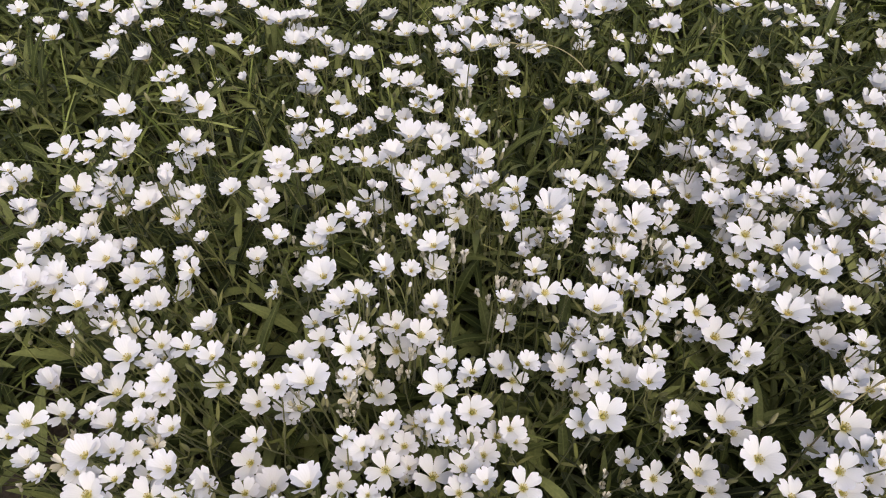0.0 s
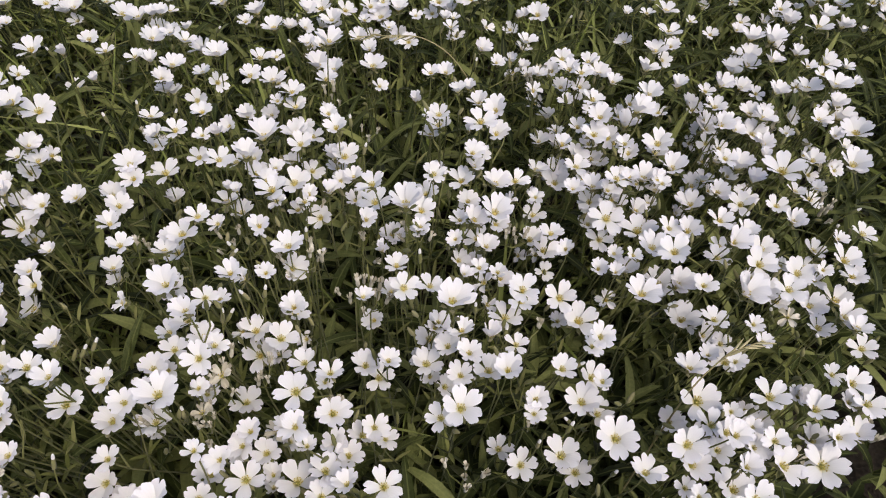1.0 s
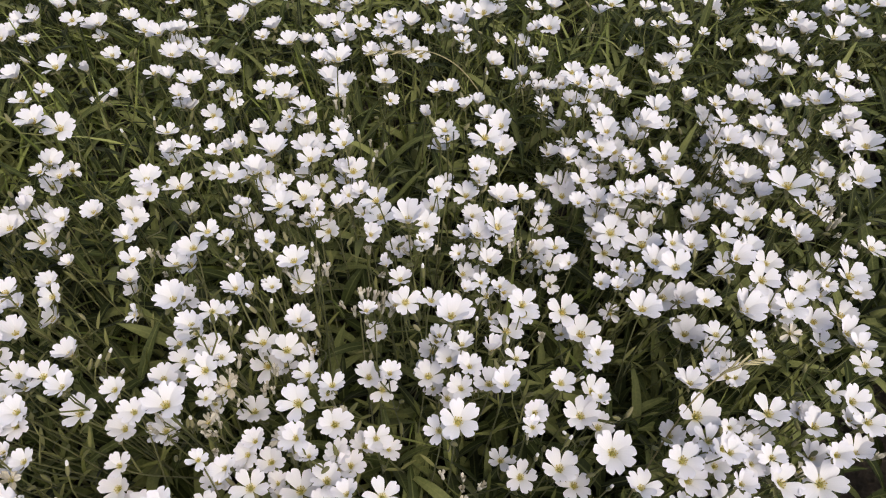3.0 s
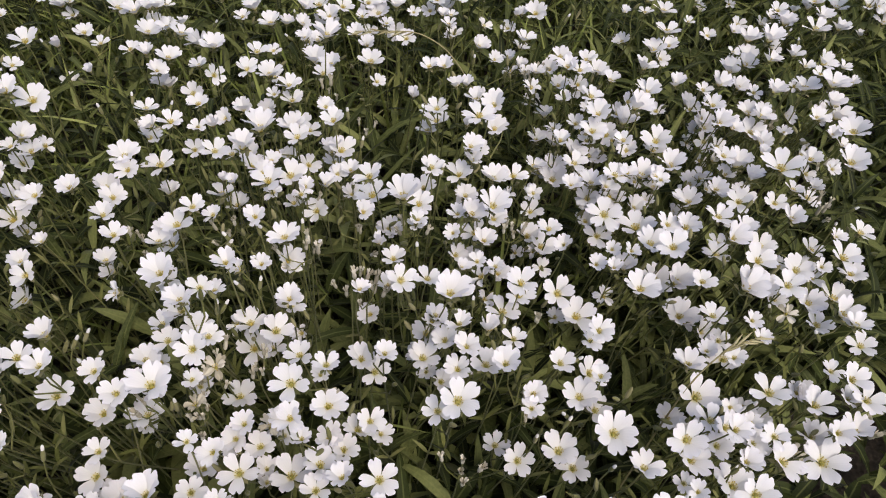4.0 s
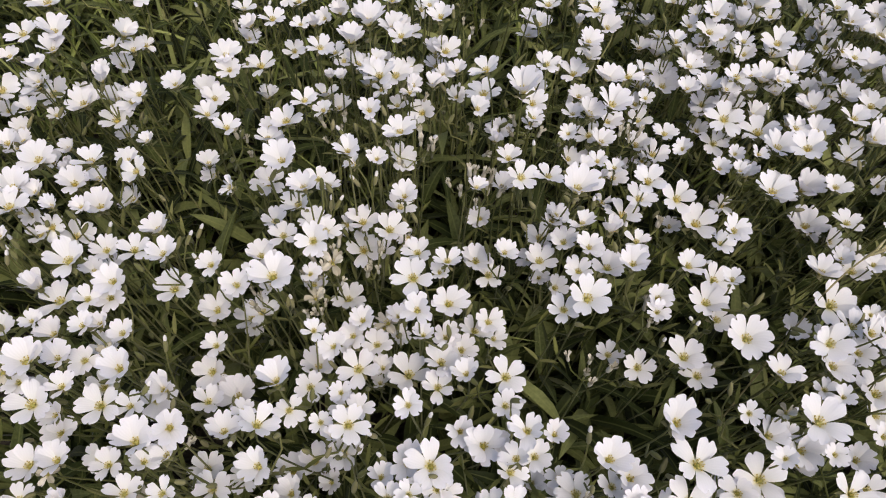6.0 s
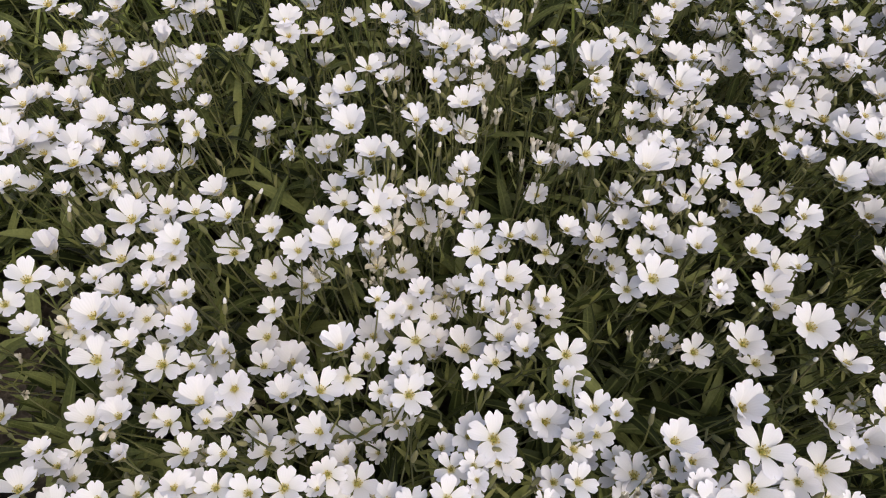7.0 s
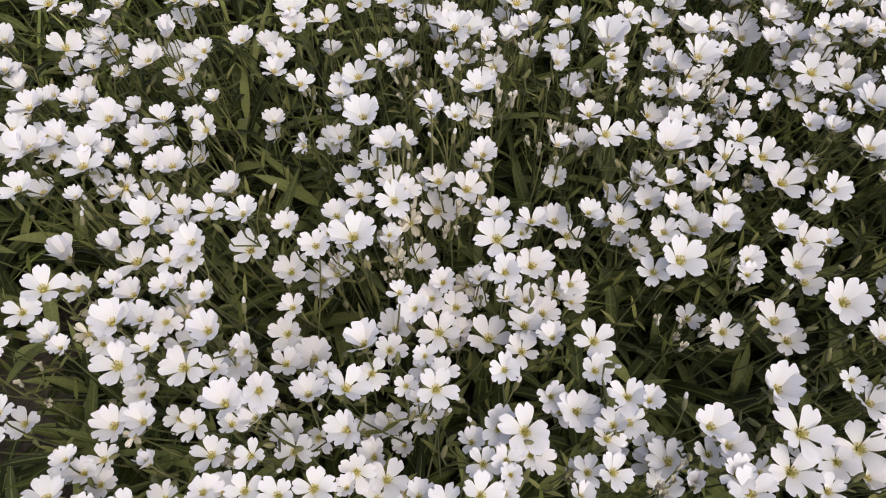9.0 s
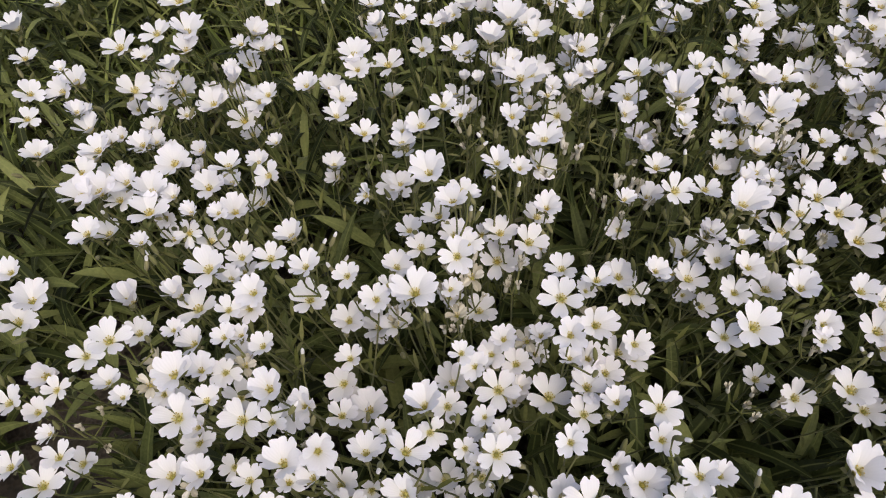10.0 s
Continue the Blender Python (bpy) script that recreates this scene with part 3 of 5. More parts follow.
tuft(-90, 181, [(-14, -16, 162, 1, 86, 1, -16), (-12, -35, 169, 1, 75, 5, -2), (-12, 12, 177, 0, 88, 5, -10), (-9, -11, 180, 1, 63, -9, -6), (-9, 19, 206, 1, 67, -2, -12), (-6, -22, 154, 1, 73, -9, -16), (-1, -28, 159, 0, 99, -2, -5), (-1, 24, 147, 1, 89, -7, -2), (7, 0, 217, 0, 73, -4, -15), (11, 13, 207, 1, 50, -3, -8), (12, 8, 179, 1, 76, 5, 3), (14, 26, 204, 0, 73, 7, -2), (20, 10, 200, 1, 66, -19, -21)])
tuft(-65, 180, [(0, 0, 227, 0, 95, -3, 2)])
tuft(-45, 181, [(-7, -35, 179, 1, 73, 9, -14), (-6, 18, 188, 0, 69, 11, -9), (-5, -18, 169, 0, 89, 2, -3), (-5, 8, 211, 1, 51, 2, -11), (-3, 21, 260, 0, 71, -7, -3), (-2, -5, 210, 3, 58, -1, -2), (-2, 12, 232, 0, 75, -7, -26), (0, -32, 227, 1, 50, -2, -4), (3, 26, 222, 0, 62, 6, -9), (5, -25, 200, 0, 68, -10, -12), (5, 16, 208, 3, 75, 0, -14), (8, 28, 156, 1, 88, -1, -2), (12, -13, 182, 1, 61, -3, -5)])
tuft(-16, 167, [(-16, 1, 188, 0, 72, -9, -11), (-13, -16, 186, 1, 85, -5, -8), (-10, 4, 198, 0, 70, 0, -7), (-4, -7, 153, 0, 65, 4, 18), (-4, -1, 181, 1, 75, -1, -6), (-2, -8, 171, 0, 65, 1, -1), (-1, 14, 171, 1, 53, 4, -10), (1, 10, 183, 3, 75, -18, -6), (7, 6, 197, 0, 62, -3, -3), (7, 10, 170, 0, 58, 30, -5), (11, -14, 174, 1, 95, 0, 5), (14, 11, 221, 1, 88, -7, -8), (15, -12, 231, 0, 75, -4, -10)])
tuft(16, 177, [(-15, 23, 210, 1, 69, -5, -3), (-14, -18, 203, 0, 55, 1, 6), (-6, -27, 191, 1, 86, -3, 3), (-5, 12, 209, 0, 51, -6, -4), (-3, -4, 149, 0, 71, 32, -17), (-2, -8, 181, 0, 82, 6, -10), (-1, -4, 206, 0, 91, 3, -13), (-1, 11, 219, 1, 66, 8, -3), (0, 10, 186, 3, 75, -11, -18), (5, -15, 181, 0, 72, 1, 2), (13, -4, 178, 1, 77, 20, 1), (16, 32, 190, 0, 79, 7, 0), (19, -5, 188, 0, 69, 0, -23)])
tuft(41, 195, [(-2, 11, 179, 1, 76, 6, -7), (0, -15, 157, 0, 66, 11, -10), (3, 3, 211, 0, 63, 7, -7)])
tuft(86, 191, [(-21, 16, 189, 1, 87, 3, -5), (-19, -28, 212, 1, 67, -9, -11), (-10, -29, 223, 1, 97, -3, -7), (-10, 13, 167, 1, 69, 10, -13), (-5, 2, 200, 0, 70, -8, -7), (-3, 18, 219, 0, 66, 7, 11), (0, 9, 210, 0, 72, -2, -9), (11, 5, 196, 1, 84, -7, -4), (18, -6, 217, 0, 83, 4, 2), (18, 13, 188, 0, 60, 4, -3), (20, -14, 138, 1, 73, 4, -1)])
tuft(137, 176, [(-25, -20, 163, 1, 80, 3, -10), (-24, 31, 203, 1, 59, 0, 5), (-20, -6, 195, 0, 57, -5, -5), (-17, 2, 195, 0, 69, 2, -13), (-6, -23, 179, 1, 94, 0, 2), (-3, 12, 207, 1, 74, 8, -5), (2, -29, 169, 1, 83, -2, -1), (8, 1, 192, 0, 90, -2, -3), (14, 17, 229, 0, 71, -1, -9), (15, 22, 212, 0, 63, 11, -5), (16, 3, 207, 1, 56, -9, 3), (18, -25, 200, 0, 98, -6, -9), (20, 19, 182, 1, 87, 7, -11)])
tuft(161, 182, [(0, 0, 163, 1, 84, 6, 0)])
tuft(208, 160, [(-9, -6, 188, 1, 71, -4, -2), (-7, 14, 164, 0, 77, -3, -8), (-5, -9, 206, 1, 75, 8, 7), (-4, -20, 200, 1, 70, -7, -9), (-1, -17, 213, 0, 78, 12, -21), (0, 12, 191, 1, 108, 8, -11), (1, 31, 194, 0, 80, -2, -1), (7, -11, 176, 0, 62, -4, -3), (11, 0, 199, 1, 50, -8, -17), (11, 2, 163, 3, 63, 11, -14)])
tuft(238, 176, [(-16, 22, 194, 0, 61, -3, 6), (-15, 23, 253, 0, 97, 7, -2), (-12, -26, 202, 0, 53, -2, -5), (-7, -28, 187, 0, 70, 2, -20), (-7, 12, 202, 0, 57, -8, -6), (-4, -31, 182, 0, 74, -5, -6), (0, -13, 208, 1, 89, -5, 0), (0, -7, 179, 0, 68, -18, -38), (8, -10, 172, 1, 73, -13, -27), (9, 33, 163, 1, 91, -4, -12), (11, 21, 206, 0, 50, 1, 3), (11, 33, 205, 0, 51, 6, -4), (20, -33, 197, 0, 84, 3, 0)])
tuft(262, 159, [(-3, -5, 208, 1, 86, 3, -2), (-2, 8, 198, 0, 58, -4, -4), (0, 9, 199, 0, 61, 18, -43), (4, -11, 164, 3, 62, 10, -13)])
tuft(289, 177, [(-12, -36, 205, 0, 86, 6, 7), (-12, -16, 219, 1, 80, 6, -10), (-9, -2, 203, 1, 56, -2, -4), (-8, -19, 205, 0, 67, -4, -4), (-2, -23, 209, 1, 80, 0, -8), (2, 32, 196, 1, 76, 5, 1), (9, 18, 216, 1, 68, 7, 0), (10, 29, 212, 0, 94, 5, -6), (22, 17, 195, 1, 74, -6, -6)])
tuft(-234, 255, [(-7, 5, 214, 1, 75, 7, -7), (-5, 22, 191, 1, 79, 2, -18), (-3, 20, 216, 0, 79, -10, -9), (2, -16, 223, 0, 99, -7, -3), (2, -15, 188, 1, 78, -5, 5), (11, -14, 224, 0, 94, -3, 1)])
tuft(-201, 242, [(-19, -29, 226, 0, 70, -7, -7), (-16, 1, 214, 0, 81, 1, -5), (-14, 14, 192, 3, 67, 36, -18), (-9, 4, 224, 0, 80, 3, -5), (-5, 14, 204, 0, 80, 7, -43), (1, 2, 195, 0, 64, 15, -47), (4, 0, 222, 0, 95, 4, 0), (6, -31, 221, 0, 50, -4, 1), (7, -15, 223, 1, 90, 1, -2), (7, -8, 191, 1, 63, 4, -4), (10, 19, 220, 0, 89, 2, -20), (14, -2, 219, 0, 60, -8, -3), (14, 36, 198, 2, 50, -2, 2)])
tuft(-176, 239, [(-10, 30, 203, 2, 50, 2, 6), (-2, -15, 209, 3, 76, 25, -29), (1, 15, 210, 0, 87, 2, -5), (5, -17, 229, 0, 56, -4, -6), (5, -12, 198, 1, 79, 36, -3)])
tuft(-153, 239, [(-10, 17, 210, 0, 62, -4, -6), (-9, -11, 220, 0, 52, -1, -12), (-5, -2, 210, 0, 91, 7, -12), (-5, 10, 230, 1, 74, -12, 2), (-4, 26, 182, 0, 77, -35, -6), (-2, -24, 188, 1, 63, 2, 13), (1, -25, 204, 0, 71, 6, -1), (8, 22, 208, 1, 71, -5, -19), (23, -12, 203, 0, 79, -6, -7)])
tuft(-76, 240, [(-18, -27, 125, 0, 62, 16, -15), (-15, -3, 220, 3, 69, -42, -24), (-15, 20, 239, 1, 64, 6, -6), (-2, 29, 191, 0, 77, 10, -13), (1, 32, 219, 1, 63, 1, 6), (2, -24, 185, 1, 58, -5, -19), (5, -11, 202, 1, 66, -3, -2), (11, 38, 225, 1, 81, 0, -11), (12, -28, 212, 1, 68, 0, -3), (18, -24, 262, 0, 90, -8, -8)])
tuft(-36, 238, [(-19, -19, 227, 1, 79, -10, 2), (-17, 38, 241, 1, 63, 4, -4), (-12, -25, 220, 1, 74, 3, 4), (-9, 41, 231, 1, 51, -22, -3), (-8, -17, 242, 1, 56, -4, -13), (-5, -4, 224, 0, 53, 7, 4), (1, -4, 190, 3, 62, -8, -27), (7, -16, 261, 0, 65, -1, 6), (7, 3, 230, 3, 62, -34, 2), (9, -11, 177, 1, 95, 0, -7), (10, -10, 200, 1, 80, -4, -5), (16, 27, 244, 0, 64, 3, -18), (18, -8, 171, 1, 68, -4, 5)])
tuft(-7, 242, [(-10, 0, 233, 0, 55, -1, -9), (-5, -21, 202, 1, 84, 11, -4), (1, 2, 192, 1, 75, 14, 1), (2, 12, 240, 0, 78, 3, -10), (2, 17, 214, 0, 79, 26, -23), (3, -12, 218, 0, 80, -1, -9), (4, 2, 163, 3, 68, -37, -32)])
tuft(42, 246, [(-11, -25, 171, 0, 64, 3, -9), (-9, -13, 220, 0, 53, 13, -2), (-5, -2, 179, 0, 65, -20, -25), (-5, 31, 232, 0, 61, 19, -11), (2, 12, 228, 2, 67, 2, -10), (7, 1, 204, 0, 75, 13, -1), (10, 10, 215, 1, 67, 2, 1), (12, -16, 229, 1, 75, 6, -9)])
tuft(72, 237, [(-14, 33, 253, 0, 103, 4, 4), (-7, -11, 164, 1, 66, -22, -2), (-6, 40, 219, 1, 50, 8, -10), (-5, 38, 226, 0, 50, 4, -2), (-4, -26, 167, 0, 59, -4, -14), (-4, -6, 228, 1, 63, 10, -1), (-3, -9, 181, 1, 81, 5, -3), (-2, -20, 211, 0, 73, 6, 2), (0, -20, 215, 0, 58, 19, -8), (4, -27, 202, 0, 74, -9, -4), (5, -26, 244, 0, 103, 6, -2), (15, 1, 228, 0, 50, 7, -7), (15, 37, 214, 0, 50, -14, -13)])
tuft(101, 252, [(-10, 23, 192, 1, 67, 18, -12), (-4, -5, 220, 1, 52, -9, -7), (-1, -40, 209, 2, 78, 10, 13), (0, -3, 204, 3, 77, -38, 21), (0, 22, 192, 0, 64, -50, 11), (2, -13, 195, 3, 63, 23, -7), (4, 17, 213, 0, 73, 1, -1), (8, -1, 210, 1, 50, -2, 3)])
tuft(135, 244, [(-24, -17, 200, 1, 85, 12, 4), (-21, 16, 192, 0, 77, -2, -21), (-19, -20, 230, 1, 79, 3, -2), (-14, -9, 203, 1, 81, 8, -3), (13, 1, 189, 1, 93, 3, -20), (17, 4, 161, 0, 61, 2, -7), (21, 31, 198, 0, 60, -19, -17), (24, -9, 179, 1, 107, 5, -6)])
tuft(193, 256, [(-21, 1, 201, 0, 58, 1, -5), (-14, -7, 207, 0, 56, 1, -4), (-9, 1, 166, 3, 76, -16, -21), (-8, 13, 199, 0, 50, -6, -13), (-7, -30, 218, 0, 94, 4, -4), (-1, 3, 208, 1, 50, 11, -11), (2, 12, 184, 0, 79, -17, 14), (14, 11, 207, 0, 96, -1, -4), (16, -8, 224, 1, 93, -6, -5), (26, 8, 174, 0, 96, -3, 3)])
tuft(233, 246, [(-12, 33, 209, 0, 72, 9, -8), (-11, 2, 192, 0, 103, 2, -13), (-9, -12, 176, 0, 100, -5, -4), (-4, -12, 167, 3, 76, 2, -16), (-4, -1, 167, 0, 68, -7, -12), (-3, -8, 203, 1, 68, 1, -10), (-1, -27, 196, 1, 73, 1, 2), (-1, 31, 208, 0, 83, -3, -7), (2, -24, 175, 0, 78, 29, -15), (10, -30, 173, 1, 60, 3, -6), (12, 4, 228, 0, 91, 12, -15), (13, 13, 202, 1, 74, -4, 7), (14, 28, 219, 1, 76, 6, -6)])
tuft(262, 240, [(-10, 30, 199, 1, 61, -6, 7), (-2, 1, 217, 1, 89, 3, -11), (-2, 25, 218, 1, 79, -4, 11), (2, -23, 225, 1, 81, -1, -7), (7, -5, 199, 0, 90, 3, -11), (8, -28, 204, 3, 67, -18, -22)])
tuft(298, 246, [(-22, 18, 202, 1, 81, -1, -6), (-16, 19, 171, 0, 61, -9, -17), (-10, -5, 206, 1, 87, -1, -9), (-7, -24, 200, 0, 88, 1, -17), (-7, -2, 172, 0, 68, 0, -23), (-5, 25, 219, 0, 77, -8, -13), (3, -7, 210, 1, 50, -2, -16), (11, 1, 189, 1, 69, 10, -16), (16, -4, 215, 1, 93, 7, -9), (17, -15, 190, 1, 95, 0, -4), (23, -9, 205, 1, 78, -2, -1)])
tuft(332, 271, [(0, 0, 199, 0, 57, 15, -9)])
tuft(-286, 320, [(-10, 9, 205, 1, 78, 13, -16), (-6, -10, 204, 1, 68, 7, -6), (3, 22, 177, 3, 59, 27, -4), (4, 15, 202, 0, 87, -11, -15), (7, -34, 202, 0, 78, 11, 1)])
tuft(-247, 316, [(-26, 25, 203, 1, 84, 4, -10), (-18, 5, 196, 0, 76, -12, 21), (-17, 6, 229, 1, 50, -2, -6), (-10, -20, 187, 0, 69, -20, -4), (-9, -12, 216, 0, 66, 7, 12), (-4, -17, 208, 0, 83, -2, 5), (4, 22, 182, 1, 65, 12, -14), (8, -25, 205, 0, 59, 8, -10), (10, 25, 228, 1, 90, -7, -3), (11, -17, 200, 0, 57, 4, -12), (14, 13, 207, 1, 94, 19, -4), (16, -7, 181, 0, 66, -5, -8), (21, -2, 191, 0, 66, -4, -13)])
tuft(-223, 334, [(-1, -13, 155, 0, 73, -3, -9), (-1, 3, 198, 0, 62, -37, -12), (0, 2, 226, 0, 57, -2, -4), (1, 7, 203, 1, 58, 22, 0)])
tuft(-206, 319, [(-12, 0, 201, 1, 67, 8, -8), (-11, -36, 211, 0, 71, -12, -8), (-9, 27, 233, 1, 80, 0, -2), (-6, -29, 205, 0, 59, -2, -3), (-6, -20, 186, 1, 62, 5, -23), (-5, 19, 195, 1, 97, 0, -9), (-1, 1, 216, 1, 76, -17, -8), (2, -1, 196, 1, 50, 18, -12), (4, -4, 225, 0, 66, 4, -15), (5, -1, 234, 0, 65, -10, 9), (11, 13, 234, 0, 82, 11, -5), (11, 23, 239, 0, 94, 3, 2), (16, 14, 198, 0, 74, 45, -13)])
tuft(-178, 321, [(-7, -40, 207, 2, 68, -4, -15), (-7, -4, 207, 0, 89, 2, -18), (-3, 28, 181, 0, 94, -3, 5), (2, 16, 214, 0, 54, -1, -14), (4, 7, 169, 1, 67, -3, -8), (6, -2, 191, 1, 93, 3, 3), (8, -2, 223, 2, 79, 3, 3)])
tuft(-135, 312, [(-29, 17, 196, 0, 79, -5, -19), (-21, -32, 198, 0, 66, -3, 1), (-19, 9, 208, 1, 66, -1, -13), (-14, -16, 196, 0, 50, -6, -7), (7, -1, 224, 0, 72, 5, -19), (11, 35, 189, 0, 85, 13, -7), (13, -10, 159, 0, 70, -31, -13), (15, -13, 174, 0, 71, 1, 7), (20, -4, 205, 0, 70, -6, -2), (21, 15, 199, 0, 74, 4, -18)])
tuft(-89, 316, [(-18, 32, 214, 0, 87, -2, -13), (-16, 23, 210, 0, 77, -4, -17), (1, 33, 204, 1, 88, -1, 3), (5, -33, 170, 1, 86, 6, -17), (13, -30, 214, 0, 54, -4, -7), (13, -25, 194, 1, 75, -20, 0)])
tuft(-33, 324, [(-15, -2, 204, 1, 75, -1, 13), (-15, 6, 231, 1, 72, 12, -3), (-10, -10, 224, 2, 50, -1, 2), (-8, 0, 192, 0, 75, -3, -6), (-8, 15, 220, 1, 68, -12, 7), (-3, -22, 234, 2, 50, -4, -3), (3, 8, 220, 1, 50, 9, 1), (4, -7, 248, 0, 82, 6, 3), (6, 1, 223, 1, 72, 30, 0), (9, 9, 215, 0, 64, -10, -21), (10, 12, 200, 0, 60, 11, 16), (13, -9, 229, 0, 65, 5, 12), (13, 5, 252, 0, 103, -1, 8)])
tuft(-12, 314, [(-5, 18, 220, 1, 57, 2, -3), (-3, -21, 242, 1, 82, -9, -4), (-2, -16, 227, 3, 63, 7, -12), (6, 7, 194, 1, 60, -1, 4), (6, 12, 213, 1, 90, 3, -13)])
tuft(26, 312, [(-25, -9, 220, 3, 61, -1, 0), (-22, -3, 221, 0, 55, 17, -12), (-18, -3, 199, 1, 75, -25, -13), (-11, 7, 213, 0, 68, 0, 5), (-5, 37, 236, 1, 77, -3, -6), (-4, 17, 211, 0, 59, 6, -9), (4, 16, 194, 0, 68, -3, -9), (4, 18, 213, 0, 62, -4, -2), (14, -26, 250, 1, 73, -15, 3), (16, -13, 222, 1, 91, -9, -3), (26, -19, 199, 0, 64, 6, -6), (27, -19, 198, 0, 73, 0, -13)])
tuft(94, 304, [(-25, -13, 222, 0, 80, 2, -14), (-20, 13, 209, 0, 71, -10, -2), (-17, 3, 235, 1, 70, 9, -3), (-3, -18, 218, 0, 58, -8, 1), (1, 8, 223, 1, 81, -2, -10), (5, -24, 224, 0, 79, 10, -11), (5, 1, 213, 0, 66, 7, -11), (7, 10, 244, 0, 72, 11, -17), (8, -21, 203, 1, 72, -6, -6), (8, -18, 214, 1, 61, -11, 9), (8, 8, 236, 0, 64, 5, -5), (8, 16, 192, 1, 69, 2, -37), (14, 32, 249, 1, 83, 5, 0)])
tuft(135, 309, [(-24, -27, 229, 0, 100, 7, -9), (-24, 36, 213, 1, 66, -8, -26), (-19, -15, 203, 0, 81, 5, -12), (-17, 7, 217, 0, 81, 11, -6), (-6, 10, 196, 3, 65, -26, 5), (-4, 11, 213, 1, 75, 3, -2), (8, 12, 135, 3, 68, 10, -9), (12, 7, 159, 1, 89, 1, -6), (14, -5, 157, 3, 69, 4, 1), (14, 19, 188, 1, 54, -5, -8), (16, -23, 161, 1, 60, 17, -25), (17, -15, 191, 1, 69, -5, 4), (17, -11, 169, 1, 92, 15, -6)])
tuft(156, 328, [(-3, 9, 160, 1, 78, -4, -7), (3, -8, 137, 1, 76, -15, 5)])
tuft(190, 322, [(-18, 3, 199, 0, 71, -6, -5), (-11, 24, 197, 1, 77, 0, -5), (-5, 4, 200, 0, 81, -9, 3), (-4, 5, 178, 0, 63, -7, -8), (-3, 5, 182, 1, 84, -6, -17), (-2, -24, 177, 1, 77, 4, -21), (-2, -23, 197, 1, 99, -3, -12), (0, 5, 161, 0, 70, -9, 5), (2, -5, 205, 0, 69, 5, 1), (7, -2, 211, 1, 75, -6, -3), (10, 1, 187, 3, 73, -22, -30), (11, 1, 187, 0, 90, 3, -15), (13, 9, 180, 1, 61, -7, 13)])
tuft(211, 308, [(-5, 14, 210, 1, 60, -1, -2), (-4, -17, 194, 1, 104, -6, 9), (-4, 14, 156, 0, 79, -5, 8), (6, 9, 184, 0, 79, 14, 3), (8, -22, 186, 0, 70, -12, -1)])
tuft(243, 327, [(-22, 3, 202, 0, 99, 3, -3), (-21, -19, 217, 1, 50, -6, -6), (-14, -1, 202, 1, 71, 17, -25), (-13, 0, 192, 0, 65, -9, -9), (-11, 1, 151, 3, 71, -3, -2), (-5, 15, 161, 1, 59, 4, -10), (-1, 8, 205, 0, 103, 1, -2), (7, -13, 192, 0, 94, -14, 12), (25, 10, 189, 1, 73, 11, 15), (26, -11, 199, 0, 77, 3, -10), (31, 5, 213, 1, 68, 13, -7)])
tuft(290, 317, [(-15, 18, 179, 1, 60, 31, -6), (-13, -16, 202, 1, 79, 1, -6), (-7, -18, 176, 3, 77, 1, -18), (-7, 18, 194, 0, 68, -14, -2), (-4, -5, 214, 0, 79, 4, 2), (-3, 17, 206, 0, 103, 1, 0), (1, -17, 233, 1, 112, -16, 3), (1, 0, 189, 1, 75, 12, -19), (3, -27, 211, 1, 67, -4, -8), (8, 14, 180, 0, 69, -21, 13), (11, 16, 215, 2, 57, 6, -5), (30, -5, 200, 1, 64, 9, 5)])
tuft(349, 319, [(-14, -6, 201, 0, 57, -11, -5), (-11, -14, 127, 1, 66, 9, -1), (-7, -14, 232, 0, 99, -4, -8), (-6, -29, 144, 1, 75, 6, -2), (-5, 20, 201, 1, 77, 2, 1), (-2, 6, 177, 1, 77, 12, -8), (-1, -22, 154, 1, 82, 12, -6), (-1, 20, 186, 1, 62, 21, -29), (3, 6, 204, 1, 50, 11, -27), (9, -38, 190, 1, 79, 14, -1), (10, 30, 214, 0, 63, -1, -15), (12, 20, 213, 1, 54, 17, -1), (19, 26, 188, 0, 58, -12, -21)])
tuft(-333, 399, [(0, 0, 201, 0, 91, -13, 4)])
tuft(-306, 383, [(-6, -20, 203, 1, 74, 4, 7), (6, 20, 212, 1, 64, -1, -1)])
tuft(-184, 369, [(-22, 1, 236, 1, 100, -2, -10), (1, 23, 244, 1, 63, -4, 2), (11, -14, 216, 1, 56, -5, 0), (11, -10, 199, 0, 73, 22, -17)])
tuft(-158, 356, [(-3, -4, 228, 0, 79, 27, -3), (-3, -1, 258, 1, 88, -7, -5), (-2, -6, 218, 0, 71, 0, -5), (2, 4, 211, 3, 72, 6, -22), (5, 8, 244, 1, 98, 2, -10)])
tuft(-78, 373, [(-22, 18, 214, 1, 66, 5, 5), (-19, 2, 205, 0, 75, 13, 7), (-16, -4, 219, 0, 61, -10, -7), (-10, -22, 179, 0, 72, 2, 12), (1, -14, 230, 1, 72, 6, 5), (10, -12, 204, 1, 65, 3, -19), (15, 3, 229, 1, 67, -7, -9), (17, -18, 228, 1, 50, 1, -6), (20, 45, 219, 1, 66, 39, -23)])
